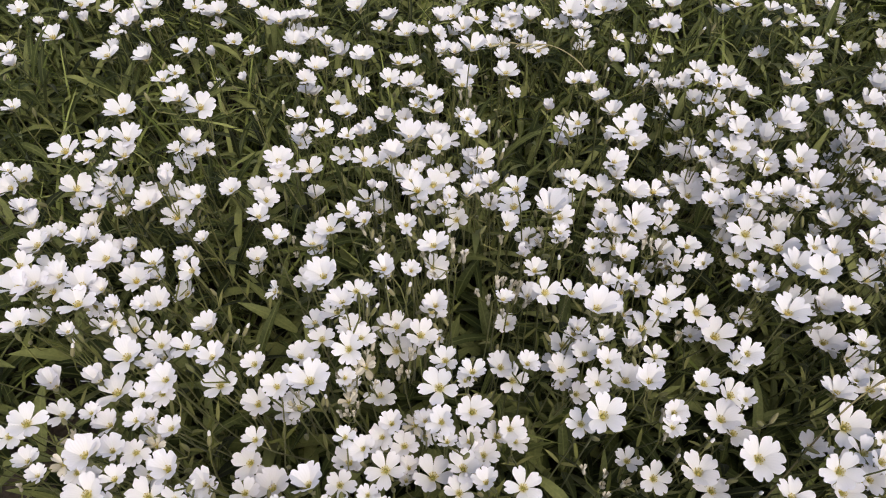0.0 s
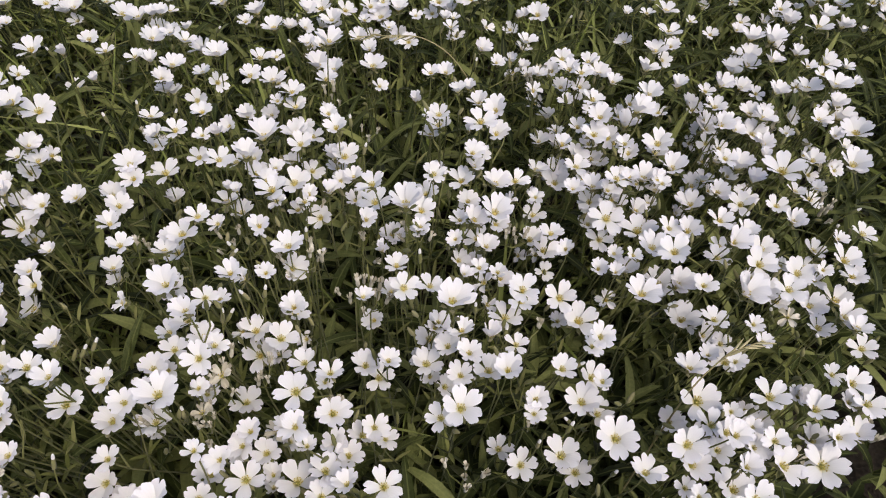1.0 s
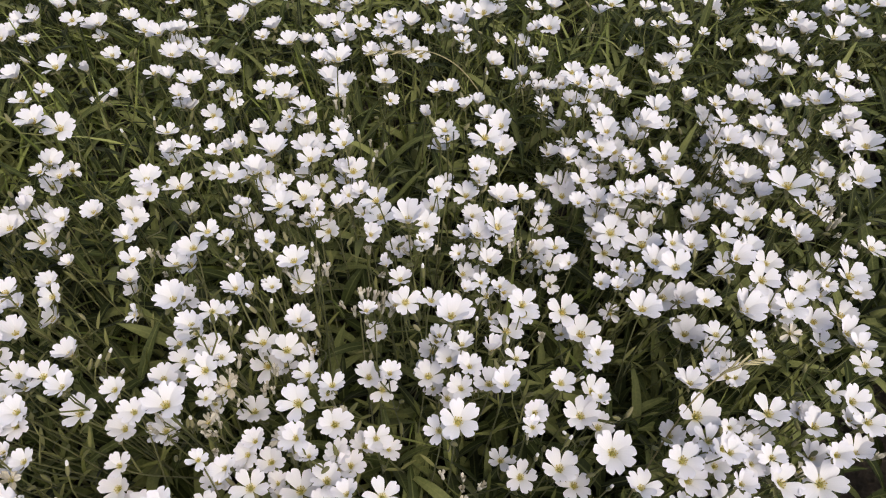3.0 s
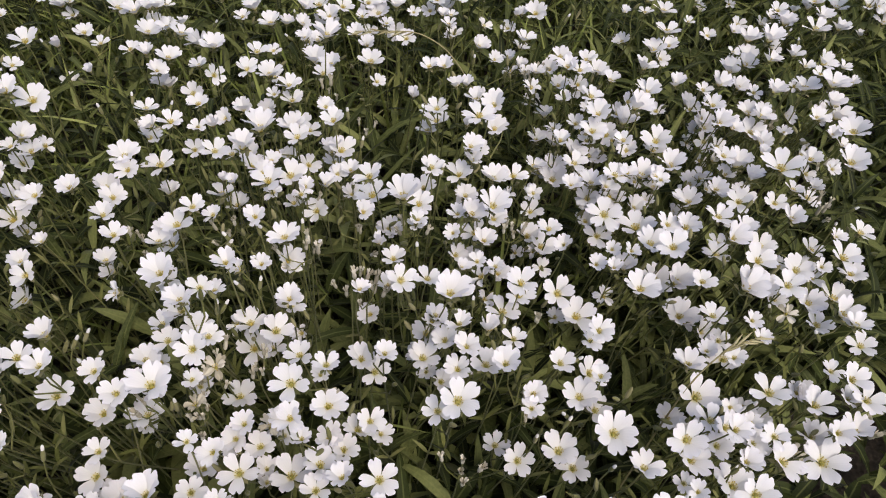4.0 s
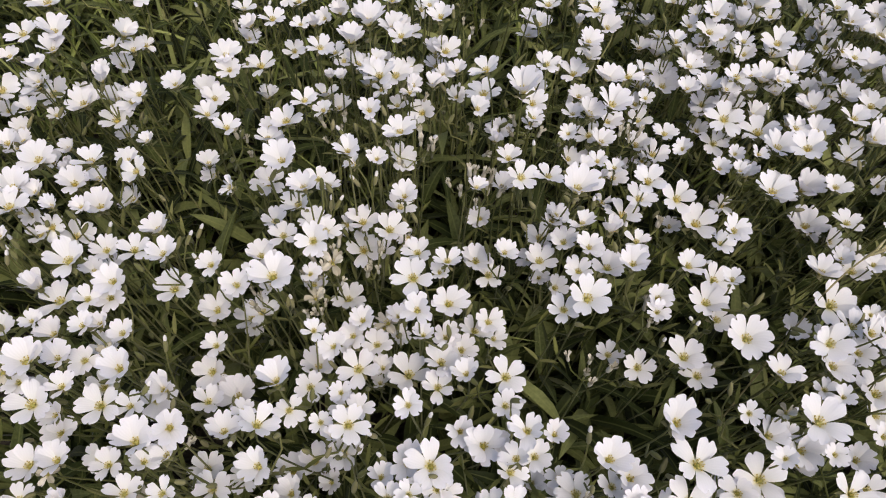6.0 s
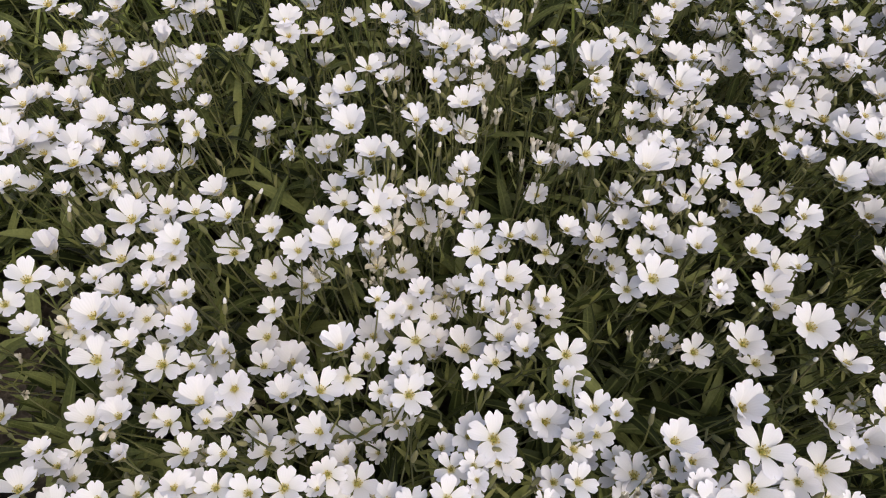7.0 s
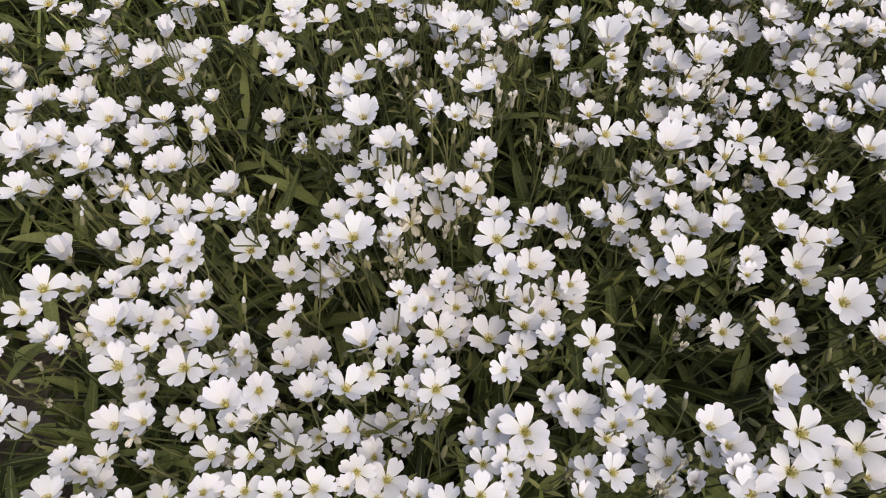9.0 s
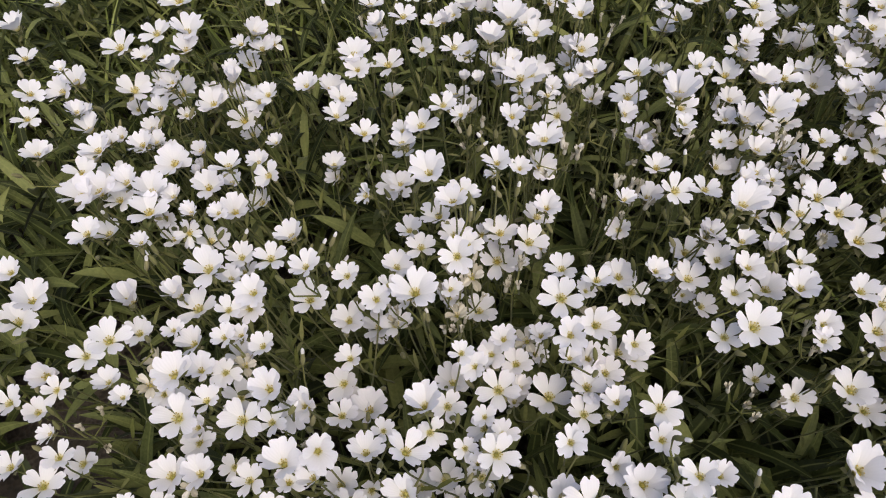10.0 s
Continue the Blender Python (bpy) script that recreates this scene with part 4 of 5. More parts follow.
tuft(-25, 390, [(-30, -23, 220, 2, 68, 0, -16), (-29, 23, 248, 0, 78, -7, 0), (-25, -11, 214, 0, 62, -27, -30), (-17, 13, 161, 1, 78, 3, -19), (-17, 20, 198, 0, 75, -8, -2), (6, 13, 214, 1, 50, -9, -9), (12, -5, 175, 0, 65, -6, -10), (16, 15, 222, 0, 76, -1, 11), (18, -15, 211, 0, 87, -5, -15), (18, 9, 212, 1, 75, -1, -1), (22, 4, 196, 1, 78, -2, -33), (23, -37, 220, 1, 76, 2, -10)])
tuft(15, 369, [(-12, -11, 191, 1, 70, 19, -12), (-11, 12, 201, 1, 69, 14, 3), (1, 5, 226, 1, 60, -2, -9), (3, -15, 210, 0, 77, -4, 20), (4, -8, 191, 0, 70, -5, -10), (4, 35, 262, 0, 91, 4, 5), (10, -17, 209, 1, 91, 7, -8)])
tuft(91, 379, [(-11, -13, 262, 1, 56, -4, -10), (-6, -22, 237, 1, 70, -8, -6), (-5, 25, 180, 0, 72, -4, -1), (-2, -11, 262, 0, 60, -9, 0), (1, 22, 190, 1, 85, -6, 2), (1, 24, 145, 0, 66, -3, 11), (8, -2, 241, 0, 58, -15, 16), (14, -25, 227, 2, 55, 6, 10)])
tuft(136, 367, [(-16, 41, 205, 0, 78, -14, 5), (-14, -5, 236, 0, 89, -8, -12), (-13, -14, 224, 0, 86, 3, -14), (19, -12, 187, 1, 77, 11, 6), (22, -8, 154, 1, 73, 15, -6)])
tuft(185, 379, [(-16, -24, 210, 1, 70, 2, 2), (-15, -26, 177, 0, 96, -2, -5), (-12, -14, 178, 0, 79, 14, -11), (-11, 40, 155, 0, 80, -1, 2), (-1, -17, 193, 0, 83, 19, -8), (2, 1, 202, 1, 67, 9, -6), (2, 37, 121, 1, 70, -10, 8), (3, 40, 194, 0, 58, -15, -1), (6, -7, 174, 3, 71, 21, 5), (8, -16, 210, 1, 89, 1, -9), (8, -11, 197, 1, 64, -1, -6), (11, -12, 164, 1, 69, 11, 7), (11, 9, 220, 1, 76, 9, 6)])
tuft(208, 364, [(-10, 10, 217, 0, 90, -16, -14), (-9, 6, 180, 1, 62, -1, -14), (-4, 8, 175, 1, 78, 6, -9), (-2, 6, 200, 1, 80, -20, -13), (3, -12, 211, 1, 63, -10, 1), (11, -11, 177, 1, 79, 14, -15), (11, -5, 196, 0, 77, -13, -15)])
tuft(236, 377, [(-16, 10, 179, 0, 71, -15, -30), (-14, -8, 228, 0, 103, 13, 4), (-13, 5, 204, 0, 97, 13, 8), (-13, 36, 166, 3, 76, 8, -9), (-12, 22, 194, 1, 77, 2, -7), (-6, 23, 204, 1, 65, 15, -13), (0, -14, 160, 1, 63, 0, -14), (1, 14, 222, 0, 91, 3, -2), (2, -19, 206, 0, 97, -10, -8), (4, -15, 192, 1, 83, -6, 7), (33, -25, 137, 3, 78, 21, -10), (35, -27, 170, 0, 89, -9, -4)])
tuft(294, 383, [(-19, -30, 225, 0, 86, -4, -12), (-8, -23, 195, 1, 63, 17, -7), (-7, -5, 183, 1, 72, 3, -34), (-2, -13, 212, 1, 56, -5, -4), (-1, -21, 212, 0, 63, 15, -2), (1, -13, 175, 0, 75, 15, 1), (1, 16, 200, 1, 80, -3, 0), (1, 25, 169, 0, 69, -16, -17), (2, 30, 151, 1, 59, 10, -26), (3, 18, 179, 0, 98, 4, -5), (3, 25, 180, 1, 65, 3, -15), (9, 15, 145, 3, 68, -4, -7), (16, -19, 205, 0, 94, 4, -13)])
tuft(319, 383, [(-6, -29, 205, 0, 76, -9, -7), (-5, -16, 169, 1, 68, 8, 15), (-5, -14, 215, 1, 82, 12, 4), (-4, -6, 196, 0, 73, 32, 14), (-3, 20, 181, 1, 64, 7, -21), (0, 8, 201, 0, 80, -6, -10), (7, 21, 207, 1, 55, 9, -8), (9, 5, 205, 0, 58, 0, 1), (9, 10, 184, 0, 61, 12, -6)])
tuft(357, 379, [(-25, 12, 194, 3, 76, 7, -20), (-23, 14, 219, 0, 79, 7, 0), (-18, -9, 199, 0, 50, -1, 1), (-11, -24, 225, 0, 70, 7, -10), (-7, -23, 189, 1, 59, 24, -19), (-5, 10, 223, 1, 99, -4, 3), (-1, 16, 192, 0, 72, 33, -32), (10, 3, 233, 0, 97, 3, 2), (14, -1, 175, 3, 76, 56, 15), (14, 3, 197, 3, 63, 8, -34), (16, -29, 218, 0, 103, -11, 8), (16, 1, 217, 0, 87, 4, -1), (19, 31, 218, 1, 59, -6, -5)])
tuft(377, 374, [(0, 0, 211, 0, 100, 14, 3)])
tuft(390, 398, [(0, 4, 190, 0, 77, 7, -17), (1, -4, 223, 0, 50, -5, -6)])
tuft(-327, 464, [(0, 0, 205, 0, 65, -6, -11)])
tuft(-248, 483, [(-14, -1, 199, 1, 97, -1, -1), (14, 1, 197, 0, 91, -4, -2)])
tuft(-198, 464, [(-1, -15, 207, 1, 61, 9, -10), (0, 14, 207, 1, 96, -6, -1)])
tuft(-134, 466, [(-15, 18, 200, 1, 59, -5, -3), (-14, -21, 205, 2, 57, -6, -6), (10, 2, 206, 1, 66, -10, 5), (21, -1, 206, 0, 70, 0, -5)])
tuft(-88, 448, [(-15, -2, 193, 0, 69, -16, 10), (-13, -8, 208, 0, 72, 11, -15), (-10, -1, 191, 0, 65, -12, 14), (-5, 0, 214, 0, 81, 10, 0), (2, 21, 218, 1, 77, 11, 8), (10, -19, 195, 1, 73, -5, -35), (10, 27, 208, 0, 85, -19, -3), (17, -14, 217, 0, 57, -6, -7)])
tuft(-28, 445, [(-11, -11, 212, 1, 78, 6, -12), (-5, 10, 212, 1, 77, 5, 6), (-1, -10, 176, 0, 76, -4, -16), (4, -11, 209, 0, 89, 4, -9), (5, 9, 189, 3, 72, 19, -20), (6, 13, 210, 1, 50, -6, -9)])
tuft(26, 458, [(-26, 15, 212, 0, 65, -8, 7), (-19, 1, 203, 0, 103, -2, -3), (-17, 23, 204, 0, 67, -5, -8), (-13, -36, 188, 3, 77, 20, -13), (-12, -30, 212, 1, 70, 11, 1), (-7, -17, 212, 0, 81, -6, 1), (20, 23, 200, 0, 67, -1, -9), (22, 3, 198, 1, 91, -9, 0), (23, 31, 180, 3, 78, -3, 9), (26, -13, 191, 1, 57, 11, -10)])
tuft(83, 424, [(-6, -1, 196, 2, 75, 0, -18), (6, 1, 180, 0, 60, -4, 13)])
tuft(140, 460, [(-23, -27, 198, 0, 68, 1, 0), (3, 3, 197, 0, 61, 5, -12), (19, 23, 184, 0, 64, -9, -5)])
tuft(186, 450, [(-20, -18, 193, 3, 85, -1, 6), (-18, 27, 205, 1, 79, 14, 10), (-13, 28, 172, 1, 70, 9, 0), (-10, 8, 189, 0, 62, 14, 2), (-2, -26, 112, 1, 79, 0, -5), (1, -27, 161, 1, 61, -7, 17), (3, 7, 148, 0, 78, -10, 17), (5, -24, 145, 0, 103, -2, 2), (6, -13, 210, 0, 81, -5, -6), (8, 2, 181, 0, 76, -2, -4), (9, 16, 196, 1, 75, -10, -16), (10, 39, 168, 0, 80, -19, -24), (15, -17, 208, 1, 71, 1, 1)])
tuft(211, 446, [(-8, -11, 193, 1, 69, -2, -16), (2, -16, 175, 0, 62, -17, 2), (2, 11, 201, 0, 74, -8, -4), (4, 16, 168, 1, 72, -7, -32)])
tuft(254, 441, [(-34, 5, 198, 0, 83, 3, -6), (-29, -12, 203, 0, 67, 1, 6), (1, 2, 205, 0, 91, 9, 15), (10, 15, 211, 0, 87, -2, -1), (13, -16, 174, 1, 68, -8, -2), (20, -18, 203, 0, 80, 4, 2), (20, 22, 221, 1, 88, 3, 7)])
tuft(303, 442, [(-26, 23, 193, 1, 71, 13, -13), (-18, 32, 201, 0, 71, -4, -6), (-6, -20, 196, 1, 63, 7, 0), (-4, -11, 171, 0, 69, 13, -16), (0, 4, 165, 0, 82, 8, -12), (7, -18, 202, 0, 89, 11, -7), (21, -21, 200, 0, 79, 3, -18), (23, 12, 156, 1, 58, 11, 2)])
tuft(348, 438, [(-16, -5, 188, 0, 62, 20, 20), (-16, -1, 208, 1, 83, 6, -11), (-16, 16, 192, 0, 94, 0, -2), (-9, -6, 236, 0, 103, 11, -1), (-6, -13, 221, 1, 80, 20, 8), (-5, 38, 191, 1, 51, 12, -7), (20, -18, 199, 3, 62, -5, -16), (20, 1, 182, 3, 63, -2, -7), (25, -13, 214, 1, 61, 9, -3)])
tuft(404, 452, [(-12, -20, 212, 1, 90, 12, -9), (3, 37, 181, 0, 78, 2, 7), (8, -18, 206, 1, 62, 14, 0)])
tuft(-343, 522, [(-2, -30, 196, 1, 77, -8, -9), (2, 30, 169, 1, 104, -6, -8)])
tuft(-191, 528, [(-16, 16, 120, 1, 85, 0, -1), (6, -31, 191, 2, 76, 1, -4), (10, 15, 170, 1, 80, -2, -11)])
tuft(-124, 540, [(-16, 13, 186, 0, 94, -7, 2), (-3, 10, 189, 0, 73, 3, -6), (4, -33, 196, 0, 94, 10, 1), (7, -3, 199, 0, 71, 3, 4), (10, 14, 188, 1, 56, 5, 12)])
tuft(-105, 506, [(0, 0, 199, 1, 74, -10, 4)])
tuft(-14, 542, [(-17, 1, 180, 0, 89, 3, 2), (-5, 16, 170, 0, 70, 11, 7), (10, -13, 187, 0, 72, 7, -14), (12, -4, 163, 0, 61, -17, -15)])
tuft(37, 533, [(-20, 11, 185, 0, 89, -2, -4), (-18, -25, 165, 3, 62, 0, -2), (-8, 21, 186, 1, 84, 7, -12), (1, -25, 192, 0, 71, -6, -7), (7, -8, 195, 1, 54, -3, -3), (13, -3, 177, 1, 66, 1, -3), (13, 9, 197, 1, 77, 7, -3), (13, 20, 182, 0, 77, -13, -24)])
tuft(76, 535, [(-19, 0, 193, 0, 92, -13, -7), (-16, 10, 199, 1, 69, 1, -12), (-13, -25, 198, 1, 53, 5, 0), (-12, 6, 176, 1, 72, 28, 1), (-4, -3, 202, 0, 86, 5, -7), (-3, 9, 166, 1, 79, -23, -33), (3, -21, 181, 1, 73, -15, -22), (10, -5, 195, 1, 50, -3, -13), (26, 16, 183, 1, 68, -7, -28), (31, 12, 199, 0, 103, 0, -8)])
tuft(131, 528, [(-21, 2, 194, 0, 56, 3, 4), (-18, -15, 195, 1, 66, -6, 7), (-14, 1, 193, 1, 50, 3, 5), (-11, -4, 179, 1, 69, 6, -4), (-9, 28, 196, 1, 78, 9, -21), (4, 21, 198, 1, 100, -3, -16), (6, -32, 187, 0, 84, 10, -6), (16, 24, 209, 1, 83, 13, -6), (18, 16, 173, 1, 67, 32, -9), (33, -38, 165, 3, 75, -9, 5)])
tuft(180, 534, [(-10, -13, 199, 2, 57, 8, -8), (-7, 22, 162, 1, 66, -11, -13), (-5, -30, 162, 0, 67, 2, 2), (-2, 21, 197, 1, 66, 4, -5), (2, 16, 182, 0, 58, -5, -6), (5, 13, 149, 1, 74, 30, 18), (8, -40, 130, 0, 78, -9, -12), (12, 11, 186, 0, 94, -13, -12)])
tuft(254, 525, [(-17, 27, 194, 1, 78, 6, 16), (-12, 16, 208, 1, 89, -1, 2), (5, -8, 204, 0, 50, 4, -3), (7, -13, 179, 0, 72, -32, -7), (16, -23, 212, 1, 55, -4, 5)])
tuft(315, 536, [(-8, 10, 186, 1, 92, -1, 7), (8, -10, 187, 1, 50, 12, -7)])
tuft(374, 526, [(-16, 21, 159, 1, 72, 3, -9), (1, -8, 150, 1, 77, 24, -13), (3, -19, 167, 0, 96, 0, -3), (4, 15, 168, 0, 64, 1, -12), (6, -8, 177, 0, 103, 1, 0)])
tuft(428, 542, [(-14, 4, 185, 1, 78, -10, -6), (0, 6, 146, 0, 76, 20, -20), (6, 14, 168, 0, 103, -1, -4), (9, -25, 186, 1, 103, -1, 0)])
tuft(475, 545, [(-12, 3, 179, 0, 94, 5, 4), (-2, -12, 177, 0, 93, 10, -1), (15, 8, 195, 0, 67, -4, -11)])
tuft(520, 553, [(-15, -3, 210, 0, 93, -5, -1), (-5, -2, 186, 0, 77, 7, -33), (9, -1, 168, 1, 92, -3, 6), (13, 6, 178, 0, 103, 8, -9)])
tuft(-358, 594, [(-20, 8, 151, 0, 52, 3, -14), (-6, -34, 190, 1, 79, 13, -9), (3, 14, 152, 2, 73, -1, -6), (22, 12, 153, 2, 81, -2, -2)])
tuft(-296, 603, [(-18, 13, 155, 1, 92, -12, -4), (-17, 16, 136, 0, 60, 1, -4), (-6, -32, 146, 0, 77, 10, 4), (3, -9, 157, 0, 101, 12, -9), (5, 8, 151, 0, 99, 3, 7), (7, -40, 167, 1, 53, 13, -8), (7, 6, 119, 3, 80, -1, 19), (8, 24, 153, 0, 88, -5, -9), (11, 15, 134, 1, 59, -9, -22)])
tuft(-245, 602, [(-29, 21, 155, 1, 88, -4, 4), (-18, -26, 164, 1, 59, 3, -9), (-10, -26, 166, 0, 55, 8, -14), (15, 19, 172, 2, 63, -6, 4), (19, -6, 171, 1, 89, 4, -12), (23, 17, 150, 0, 81, -1, 1)])
tuft(-200, 606, [(-10, 0, 146, 1, 76, -2, -24), (-9, 0, 162, 0, 91, -3, 1), (20, 1, 166, 0, 85, 0, 2)])
tuft(-134, 574, [(-20, -12, 181, 1, 94, 17, -12), (-6, 42, 176, 1, 70, 5, -3), (-5, -8, 155, 0, 65, 34, 1), (4, -11, 167, 1, 78, 14, -33), (13, -9, 161, 1, 77, -6, -10), (17, -4, 190, 0, 69, 6, 6)])
tuft(-76, 578, [(-30, -17, 167, 1, 65, 1, 20), (1, -3, 185, 0, 103, -14, -6), (7, 39, 173, 0, 103, 2, 11), (20, -17, 172, 1, 71, -1, -4)])
tuft(-23, 588, [(-25, -12, 174, 0, 93, -9, 2), (-10, 21, 180, 1, 75, -9, -5), (15, 18, 177, 1, 90, 5, -10), (20, -26, 183, 0, 85, 9, -2)])
tuft(14, 579, [(-6, -14, 181, 1, 95, -11, -2), (-6, -12, 164, 0, 70, 30, 11), (-2, 6, 195, 0, 81, 7, 5), (0, 14, 178, 0, 77, -1, -2), (4, -14, 166, 0, 70, 27, -30), (12, 18, 180, 1, 79, -3, -3)])
tuft(94, 574, [(-6, -2, 194, 1, 81, 3, -7), (5, 3, 196, 0, 81, 0, -3)])
tuft(130, 562, [(-12, -1, 182, 0, 91, -6, 0), (-6, 3, 147, 1, 67, -8, -4), (18, -2, 193, 0, 89, -4, -8)])
tuft(205, 590, [(0, 0, 178, 0, 83, -3, -2)])
tuft(295, 572, [(-14, -12, 191, 1, 74, 0, -1), (14, 12, 174, 0, 72, 12, -2)])
tuft(357, 618, [(-9, 6, 170, 0, 102, 4, -12), (9, -5, 158, 0, 103, -8, 0)])
tuft(422, 587, [(-10, 34, 144, 3, 60, 19, -29), (-7, -25, 161, 1, 72, 13, -1), (-3, 17, 133, 1, 80, 6, -8), (1, -24, 167, 1, 70, 6, -5), (6, 18, 169, 1, 111, -1, -5), (10, -22, 139, 0, 67, -1, -9)])
tuft(470, 591, [(-15, 11, 180, 1, 94, 9, 7), (-15, 27, 161, 0, 92, -6, 8), (-7, 2, 155, 1, 62, 0, 30), (-6, 7, 137, 1, 72, -4, -13), (-4, -11, 169, 0, 87, -5, 10), (-3, -16, 177, 0, 81, -15, -13), (16, -16, 161, 1, 59, -33, -3), (18, -21, 176, 0, 96, -7, 2), (20, 16, 177, 1, 95, -7, -16)])
tuft(534, 580, [(-6, -1, 169, 1, 105, -11, 1), (5, 2, 134, 1, 63, 15, 8)])
tuft(-350, 634, [(0, 0, 151, 1, 112, 6, -2)])
tuft(-297, 673, [(-10, -3, 156, 1, 74, 2, -4), (2, 2, 131, 0, 75, -9, -41), (7, 2, 150, 1, 54, -1, 1)])
tuft(-264, 658, [(-7, 7, 155, 0, 72, -6, -13), (6, -8, 153, 0, 77, 15, -3)])
tuft(-204, 642, [(-10, -2, 163, 1, 72, 1, -9), (9, 1, 165, 1, 67, 3, 5)])
tuft(376, 635, [(-8, 9, 146, 1, 112, 4, -5), (4, -5, 159, 0, 61, 0, 5), (4, -4, 144, 0, 62, -10, 0)])
tuft(399, 635, [(-6, 1, 163, 0, 103, 5, -10), (-6, 4, 128, 0, 72, 0, -12), (12, -5, 163, 1, 98, 18, 0)])

# buds and spent heads that stand by themselves
bud(-10, 488, 201)
bud(-107, 209, 196)
bud(-111, 224, 200)
bud(-113, 407, 208)
bud(-116, 220, 200)
bud(-118, 161, 196)
bud(-12, 256, 236)
bud(-12, 555, 177)
bud(-127, 389, 215)
bud(-14, 263, 236)
bud(-147, 166, 209)
bud(-152, 221, 209)
bud(-16, 98, 209)
bud(-18, 245, 233)
bud(-18, 261, 236)
bud(-19, 234, 225)
bud(-190, 491, 194)
bud(-192, 213, 211)
bud(-193, 209, 208)
bud(-198, 207, 206)
bud(-199, 213, 211)
bud(-20, 111, 204)
bud(-21, 461, 207)
bud(-210, 319, 194)
bud(-218, 230, 219)
bud(-223, 211, 215)
bud(-26, 232, 227)
bud(-273, 547, 172)
bud(-28, 106, 203)
bud(-33, 104, 202)
bud(-33, 258, 235)
bud(-344, 536, 174)
bud(-361, 539, 183)
bud(-37, 257, 232)
bud(-39, 225, 218)
bud(-41, 225, 217)
bud(-71, 509, 200)
bud(-86, 390, 214)
bud(1, 115, 204)
bud(105, 214, 205)
bud(117, 155, 190)
bud(129, 475, 186)
bud(134, 162, 189)
bud(138, 166, 190)
bud(143, 194, 200)
bud(149, 134, 198)
bud(205, 232, 194)
bud(215, 299, 199)
bud(216, 535, 185)
bud(229, 160, 200)
bud(240, 158, 201)
bud(276, 291, 210)
bud(293, 230, 203)
bud(3, 267, 230)
bud(30, 365, 226)
bud(31, 327, 202)
bud(323, 350, 210)
bud(339, 284, 194)
bud(360, 302, 189)
bud(37, 348, 217)
bud(402, 537, 171)
bud(422, 530, 172)
bud(423, 509, 175)
bud(45, 529, 192)
bud(65, 255, 220)
bud(69, 102, 207)
bud(76, 303, 236)
bud(82, 302, 235)
bud(83, 229, 211)
bud(9, 257, 230)
bud(93, 226, 210)
seed_head(-103, 378, 200)
seed_head(-113, 110, 195)
seed_head(-21, 199, 199)
seed_head(-218, 136, 179)
seed_head(-38, 274, 225)
seed_head(-42, 205, 203)
seed_head(-46, 186, 198)
seed_head(-50, 177, 195)
seed_head(-72, 187, 194)
seed_head(-91, 296, 195)
seed_head(115, 172, 183)
seed_head(125, 284, 200)
seed_head(126, 220, 199)
seed_head(175, 456, 174)
seed_head(18, 410, 208)
seed_head(181, 467, 177)
seed_head(2, 255, 225)
seed_head(28, 243, 212)
seed_head(286, 148, 196)
seed_head(3, 311, 211)
seed_head(33, 273, 214)
seed_head(330, 384, 200)
seed_head(344, 307, 187)
seed_head(36, 238, 206)
seed_head(364, 342, 191)
seed_head(37, 362, 217)
seed_head(56, 74, 201)
seed_head(68, 285, 209)
seed_head(7, 254, 224)
seed_head(76, 139, 196)


# ---- the rest of the bed, round about ----
def bed_edge(x, y):
    """Below 1 inside the bed, whose outline is uneven."""
    return math.hypot((x - 0.03) / 1.05, (y - 0.45) / 1.0) + 0.22 * noise.noise((x * 2.1, y * 2.1, 5.0))


def wide_bed():
    rnd = random.Random(77)
    for _ in range(2600):
        x, y = rnd.uniform(-1.1, 1.2), rnd.uniform(-0.7, 1.6)
        seen = -0.06 < y < 0.62 and abs(x - 0.03) < 0.26 + 0.58 * max(0, y)
        if seen or bed_edge(x, y) > 0.95 or noise.noise((x * 13, y * 13, 2.0)) < -0.12:
            continue
        foot = (x + rnd.gauss(0, 0.018), y + rnd.uniform(0.015, 0.07), 0.0)
        flower(foot, Vector((x, y, rnd.gauss(0.185, 0.013))), rnd.choice((0, 0, 1)), rnd.uniform(0.7, 0.95), rnd.gauss(0, 12), rnd.gauss(-6, 10), rnd, True)


wide_bed()

# ---- the flowers farther off, joined ----
def stuff(name, pieces, mat, label, category, use_uv=False):
    v, f, u = joined(pieces)
    ob = new(name, mesh_of(name, v, f, mat, u if use_uv else None))
    return tagged(ob, label, category, kind="stuff")


def stuff_part(name, pieces, mat, parent, use_uv=False):
    v, f, u = joined(pieces)
    ob = part(name, mesh_of(name, v, f, mat, u if use_uv else None), parent)
    return tagged(ob, kind="stuff")


far = stuff("flowers_beyond", loose_petals, PETAL, "many white five-petalled flowers farther back in the bed", "flowers", True)
stuff_part("stems", loose_stems, STEM, far)
stuff_part("calyxes", loose_calyx, SEPAL, far)
stuff_part("stamens", loose_stamens, STAMEN, far)
stuff_part("buds", loose_buds, SEPAL, far)


# ---- foliage ----
X0, X1, Y0, Y1 = -1.10, 1.20, -0.70, 1.60


def canopy(x, y):
    """How high the leaves stand, in metres, in soft swells."""
    return 0.078 + 0.06 * min(1, max(0, (y - 0.2) / 0.25)) + 0.035 * noise.noise((x * 7, y * 7, 3.0)) + 0.02 * noise.noise((x * 21, y * 21, 8.0))


